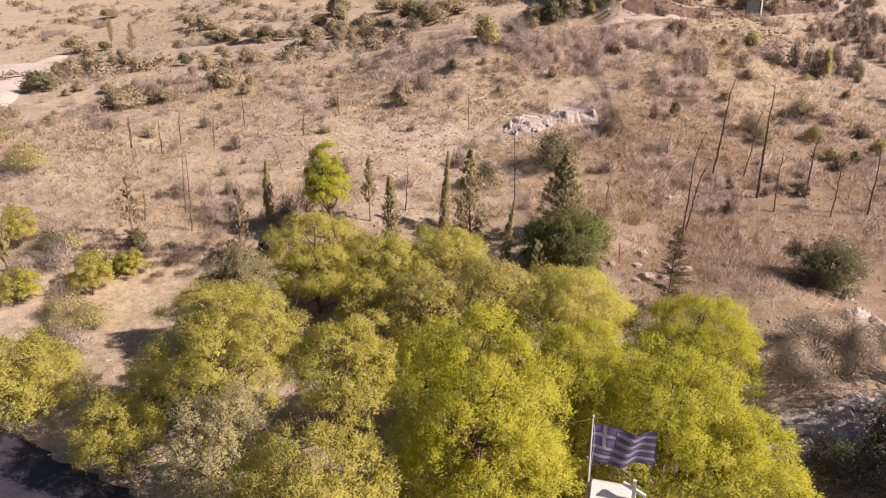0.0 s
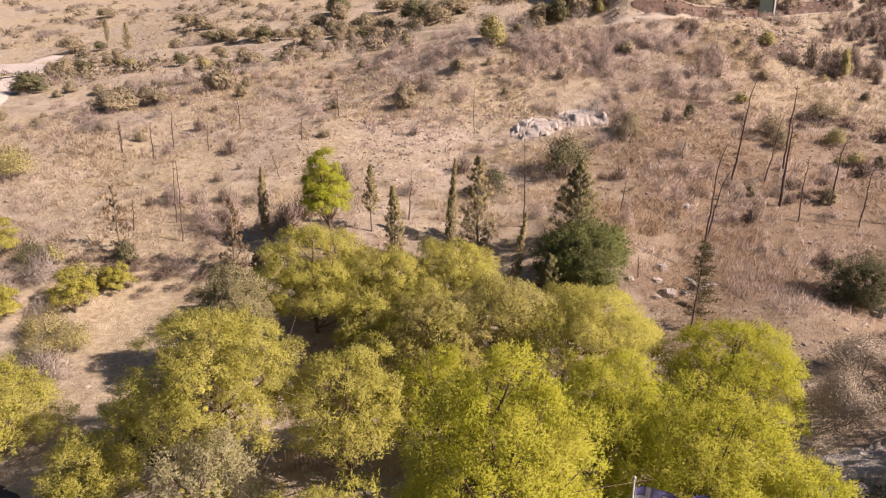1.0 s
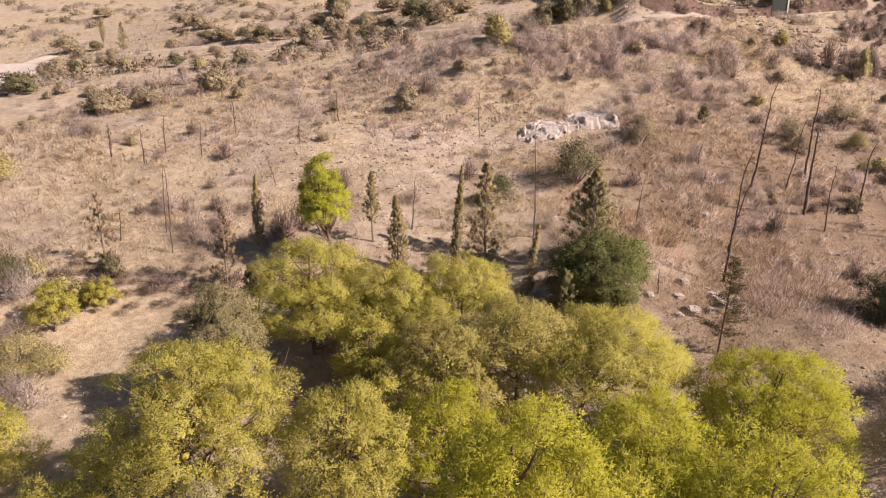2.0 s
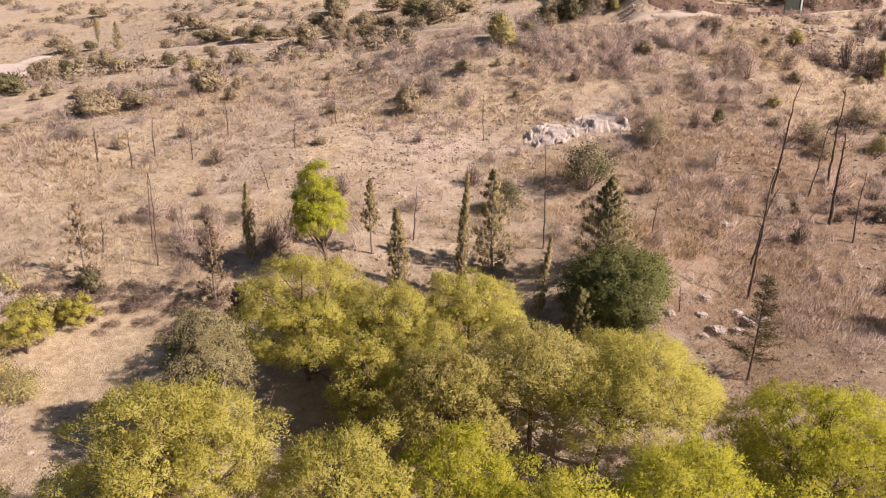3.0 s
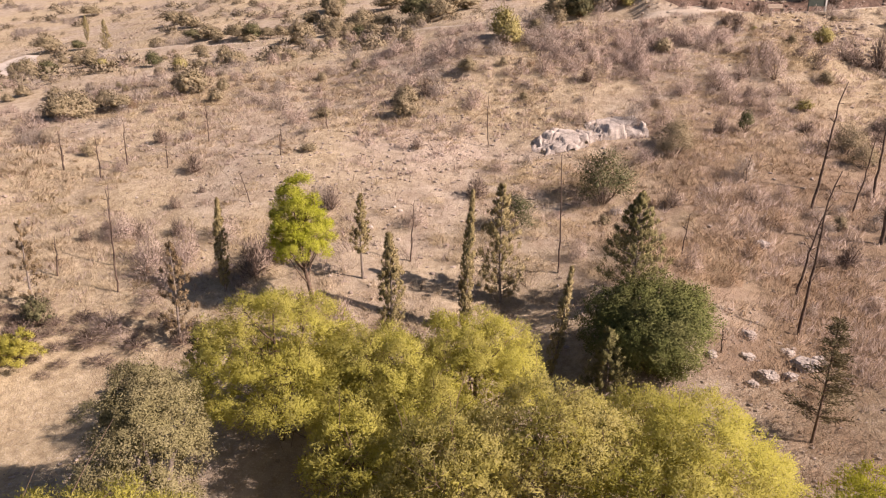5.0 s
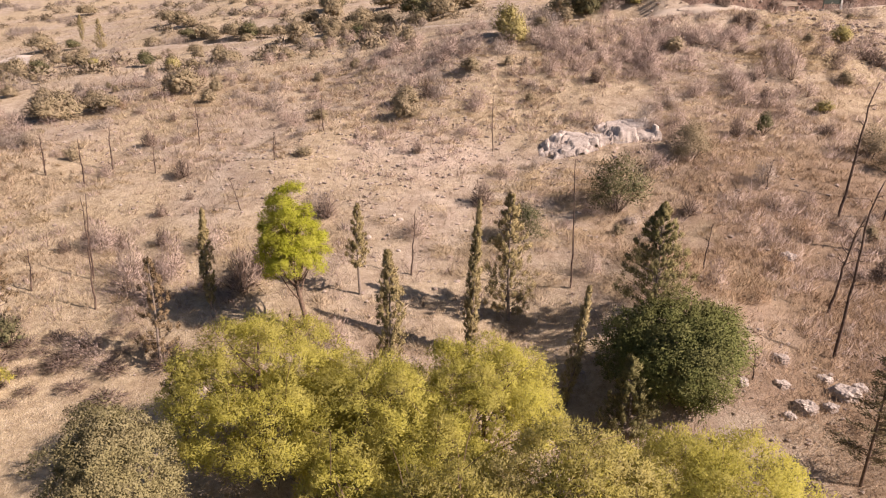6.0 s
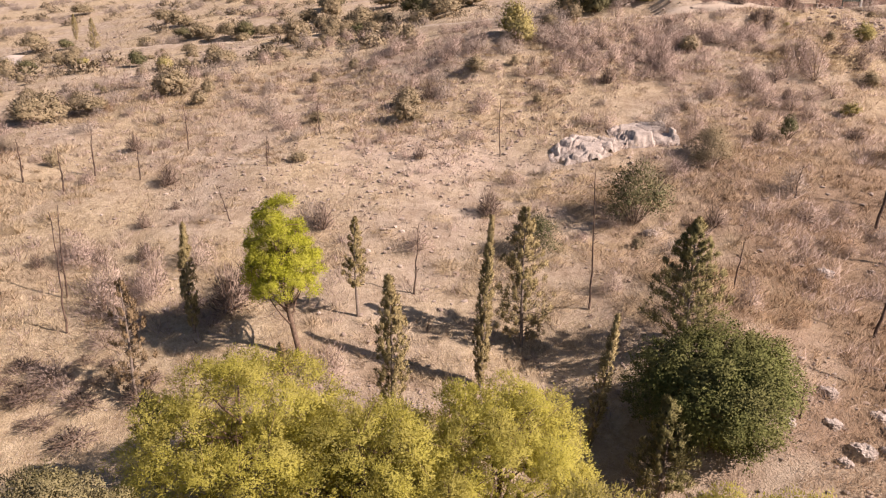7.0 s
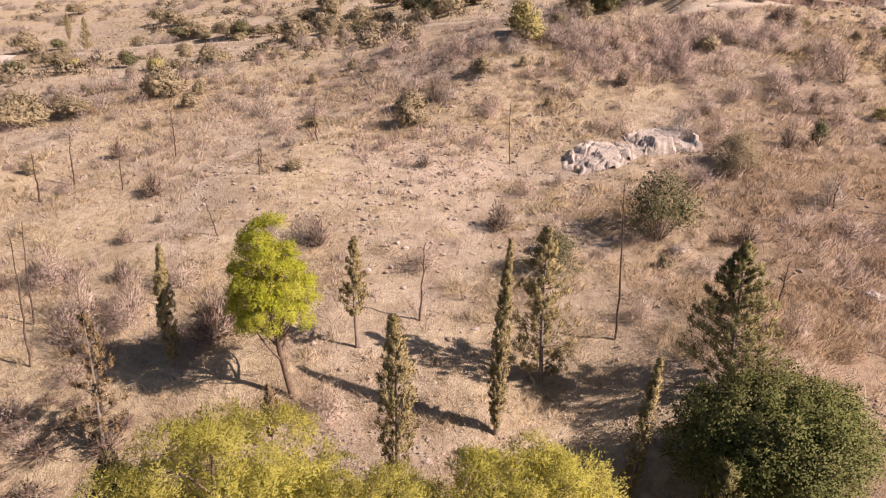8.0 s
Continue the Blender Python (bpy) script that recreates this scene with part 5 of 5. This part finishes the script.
rock_bed("rock_outcrop", "pale limestone outcrop breaking through dry grass", 4.0, 15.5, 59.0, 65.0, [(8.0, 61.0, 1.9, 1.4, 0.42, 12), (10.2, 61.6, 1.2, 0.9, 0.42, 20), (6.4, 60.6, 0.7, 0.6, 0.16, 5), (12.1, 61.9, 1.5, 0.8, 0.55, 6), (13.9, 62.0, 1.1, 0.8, 0.58, -10), (12.6, 63.5, 2.2, 0.8, 0.30, 4)])
for i, (bx, by, bs) in enumerate([(12.8, 38.7, 0.3), (12.0, 37.0, 0.24), (14.1, 37.7, 0.26), (14.3, 36.7, 0.45), (12.3, 35.8, 0.36), (11.5, 35.4, 0.2), (13.3, 35.9, 0.24), (10.4, 36.9, 0.21), (15.2, 37.2, 0.25), (17.2, 47.0, 0.35), (2.9, 51.2, 0.35), (9.9, 51.0, 0.3), (23.0, 33.9, 0.4)]):
    boulder(bx, by, bs, 31 + i * 1.9, 0.7, detail=4)
rock_bed("rock_ledge", "broken pale rock ledge beside the grove", 12.0, 18.0, 20.0, 23.0, [(13.9, 22.2, 1.5, 0.35, 0.24, 4), (16.4, 22.4, 1.7, 0.35, 0.26, 6), (14.8, 21.75, 2.2, 0.3, 0.22, 3), (15.7, 20.9, 1.3, 0.5, 0.40, 8), (12.9, 20.6, 1.1, 0.5, 0.36, 4)])
rock_bed("rock_ledge", "rough pale rock ledge behind grey scrub", 20.5, 25.0, 28.5, 32.5, [(22.1, 30.6, 1.0, 0.9, 0.5, 10), (23.1, 29.3, 1.1, 1.0, 0.5, -8)])


# ---- the small chapel, flag and fence by the grove ----


def flag_on_pole(x, y, top):
    base = float(ground_z(x, y))
    pole_h = top - base
    flag = thing("flagpole", x, y, "white steel flagpole flying a faded blue and white striped flag", "flagpole")
    mesh_part("pole", *tube(np.array([[0, 0, 0], [0, 0, pole_h * 0.5], [0.02, 0, pole_h]]), [0.035, 0.03, 0.022], 10), M_METAL, flag, soft=True)
    bm = bmesh.new()
    bmesh.ops.create_uvsphere(bm, u_segments=10, v_segments=6, radius=0.045)
    bmesh.ops.translate(bm, vec=(0.02, 0, pole_h + 0.03), verts=bm.verts)
    part("finial", bm, M_METAL, flag, soft=True)
    nx, ny, wide, high = 54, 36, 1.85, 1.15

    def cloth(i, j):
        u, v = i / nx, j / ny
        wave = 0.11 * math.sin(u * 8.0 + v * 1.6) * u ** 0.5 + 0.05 * math.sin(u * 17 + v * 3)
        droop = -0.30 * u + 0.05 * math.sin(u * 7.0 + v * 2.0)
        return Vector((0.07 + u * wide * 0.98 - 0.04 * (1 - v) * math.sin(3.1 * v), wave, pole_h - 0.26 - v * high * (1 - 0.1 * u) + droop))

    def blue(i, j):
        stripe = int((j + 0.5) / ny * 9)
        u, row = (i + 0.5) / nx, (j + 0.5) / ny * 9
        if u < 0.37 and row < 5:
            return not (abs(u - 0.185) < 0.037 or 2 <= row < 3)
        return stripe % 2 == 0

    for name, want, mat, text in (("blue_field", True, M_FLAG_BLUE, "faded blue cloth"), ("white_stripes", False, M_FLAG_WHITE, "off-white cloth")):
        bm = bmesh.new()
        grid = {}
        for i in range(nx):
            for j in range(ny):
                if blue(i, j) == want:
                    quad = []
                    for a_, b_ in ((i, j), (i, j + 1), (i + 1, j + 1), (i + 1, j)):
                        if (a_, b_) not in grid:
                            grid[a_, b_] = bm.verts.new(cloth(a_, b_))
                        quad.append(grid[a_, b_])
                    bm.faces.new(quad)
        bmesh.ops.solidify(bm, geom=bm.faces[:], thickness=0.004)
        part(name, bm, mat, flag, text, True)
    rope = [(0.07, 0, pole_h - 0.2), (0.10, 0, pole_h - 0.9), (0.05, 0, pole_h - 1.5), (0.04, 0, pole_h * 0.4)]
    mesh_part("rope", *tube(np.array(rope), [0.008] * 4, 5), M_FLAG_WHITE, flag)


flag_on_pole(4.15, 15.5, 4.85)


def chapel(x, y, ridge_z):
    base = float(ground_z(x, y))
    h = ridge_z - base
    c = thing("chapel", x, y, "tiny whitewashed chapel with a gabled roof and cross", "chapel", turn=-18)
    eave, lx, ly = h - 0.5, 1.0, 1.4
    part("wall", box((lx, ly, eave), (0, 0, eave / 2), 0.02), M_WHITE, c)
    bm = bmesh.new()
    pts = [(-lx / 2 - 0.12, -ly / 2 - 0.2, eave - 0.05), (-lx / 2 - 0.12, ly / 2 + 0.2, eave - 0.05), (-lx / 2 - 0.12, 0, h)]
    left = [bm.verts.new(p) for p in pts]
    right = [bm.verts.new((-p[0], p[1], p[2])) for p in pts]
    bm.faces.new(left)
    bm.faces.new(right[::-1])
    for i in range(3):
        j = (i + 1) % 3
        bm.faces.new((left[j], left[i], right[i], right[j]))
    bmesh.ops.recalc_face_normals(bm, faces=bm.faces)
    bmesh.ops.bevel(bm, geom=bm.edges[:], offset=0.03, segments=2, affect="EDGES")
    part("roof", bm, M_WHITE, c)
    cross = part("cross", box((0.10, 0.10, 0.85), (lx / 2 + 0.05, -0.3, h + 0.05), 0.012), M_WHITE, c, "white painted cross")
    part("cross_arm", box((0.66, 0.09, 0.10), (lx / 2 + 0.05, -0.3, h + 0.18), 0.012, pose(0, 0, 0, 0, 12, -20)), M_WHITE, cross)
    part("door", box((0.7, 0.05, 1.7), (0, -ly / 2 - 0.012, 0.87), 0.01), M_RUST, c, "brown steel door")


chapel(4.8, 15.2, 2.9)


def picket_fence(x, y, length, height, turn):
    f = thing("picket_fence", x, y, "low weathered picket fence in the shade of pines", "fence", turn=turn)
    n = int(length / 0.13)
    for i in range(n + 1):
        px_ = -length / 2 + i * length / n
        part("picket", box((0.05, 0.025, height), (px_, 0, height / 2 + 0.02), 0.006), M_WOOD, f)
    for z_ in (0.25, 0.8):
        part("rail", box((length, 0.05, 0.06), (0, 0.045, height * z_), 0.006), M_WOOD, f)


picket_fence(-5.2, 23.6, 2.4, 1.0, 18)

slab = thing("stone_slab", -2.2, 22.6, "pale concrete slab on the ground under pines", "slab", turn=25)
part("slab_body", box((2.2, 1.2, 0.14), (0, 0, 0.06), 0.02), M_CONCRETE, slab)

# ---- the terrace by the track ----


def bench(x, y, turn):
    b = thing("park_bench", x, y, "pale weathered wooden slatted bench beside the track", "bench", turn=turn)
    for i in range(4):
        part("seat_slat", box((1.8, 0.09, 0.04), (0, -0.18 + i * 0.12, 0.45), 0.006), M_BENCH_WOOD, b)
    for i in range(3):
        part("back_slat", box((1.8, 0.035, 0.10), (0, 0.27 + i * 0.03, 0.58 + i * 0.14), 0.006), M_BENCH_WOOD, b)
    for sx_ in (-0.7, 0.7):
        part("leg", box((0.07, 0.5, 0.44), (sx_, 0, 0.22), 0.01), M_CONCRETE, b)
        part("back_post", box((0.06, 0.06, 0.62), (sx_, 0.33, 0.62), 0.01, pose(0, 0, 0, -9, 0, 0)), M_CONCRETE, b)


bench(34.1, 82.6, 10)


def notice_board(x, y, turn):
    b = thing("notice_board", x, y, "dark green board between pale posts by the track", "sign", turn=turn)
    part("panel", box((1.8, 0.06, 1.5), (0.2, 0, 1.35), 0.01), M_GREEN, b)
    part("post", box((0.2, 0.2, 2.3), (1.2, 0, 1.15), 0.02), M_WHITE, b)
    part("post", box((0.1, 0.1, 2.2), (-0.75, 0, 1.1), 0.02), M_GREEN, b)
    part("cap", box((2.1, 0.2, 0.08), (0.2, 0, 2.25), 0.01), M_WHITE, b)


notice_board(39.2, 84.6, 5)
for i, (cx_, cy_, chh, crr) in enumerate([(-66.5, 140.5, 5.6, 1.2), (-80.5, 160.0, 5.4, 0.6)]):
    cypress(cx_, cy_, chh, crr, 90 + i, M_CYPRESS, bare=0.03, density=1.4, open_crown=0.6 if i == 0 else 0.0, label="small dark cypress on the far hillside")
cypress(-7.4, 39.0, 2.1, 0.22, 94, M_CYPRESS_DRY, label="short withered cypress stump of a sapling")
cypress(-10.4, 34.9, 3.6, 0.5, 95, M_CONIFER, open_crown=0.4, bare=0.08, density=1.3, label="short dark withered cypress sapling")
cypress(-21.2, 41.5, 4.6, 0.91, 96, M_CYPRESS_DRY, open_crown=0.9, density=0.6, label="sparse withered brown cypress sapling")
cypress(-27.0, 37.0, 4.0, 0.3, 97, M_CYPRESS, label="slim dark olive cypress sapling on the dry slope")


# ---- roads ----
strip("gravel_road", [(x_, float(road_y(x_))) for x_ in np.arange(-75, 66, 3.0)], 3.4, M_ROAD, 0.16, "pale gravel track along the upper hillside", "road")
strip("earth_bank", [(x_, float(road_y(x_)) + 2.8) for x_ in np.arange(22, 58, 2.0)], 2.4, M_BANK, 0.1, "raw reddish earth bank above the track", "bank", ends=4.0)
strip("gravel_lane", [(-48, 55), (-58, 80), (-64, 93), (-78, 115)], 9.0, M_PALE_GRAVEL, 0.4, "pale dusty lane on the lower hillside", "road", 0.4)
strip("gravel_yard", [(-78, 113), (-83, 124), (-92, 147)], 15.0, M_PALE_GRAVEL, 0.6, "wide pale dusty yard at the end of the lane", "road", 0.3)
strip("asphalt_road", [(-200, 120), (-60, 42), (-40, 32.5), (-22, 22.3), (-14, 17.4), (-10, 15.8), (-6, 11.4), (8, 2.5), (60, -30), (160, -90)], 7.6, M_ASPHALT, 0.12, "narrow asphalt road below the grove, darkened for shade", "road", 0.15)
strip("bare_shoulder", [(x_, float(road_y(x_)) - 0.3) for x_ in np.arange(21.5, 30.5, 1.4)], 4.2, M_ROAD, 0.26, "bare pale earth turnout beside the track", "bank", ends=2.5)
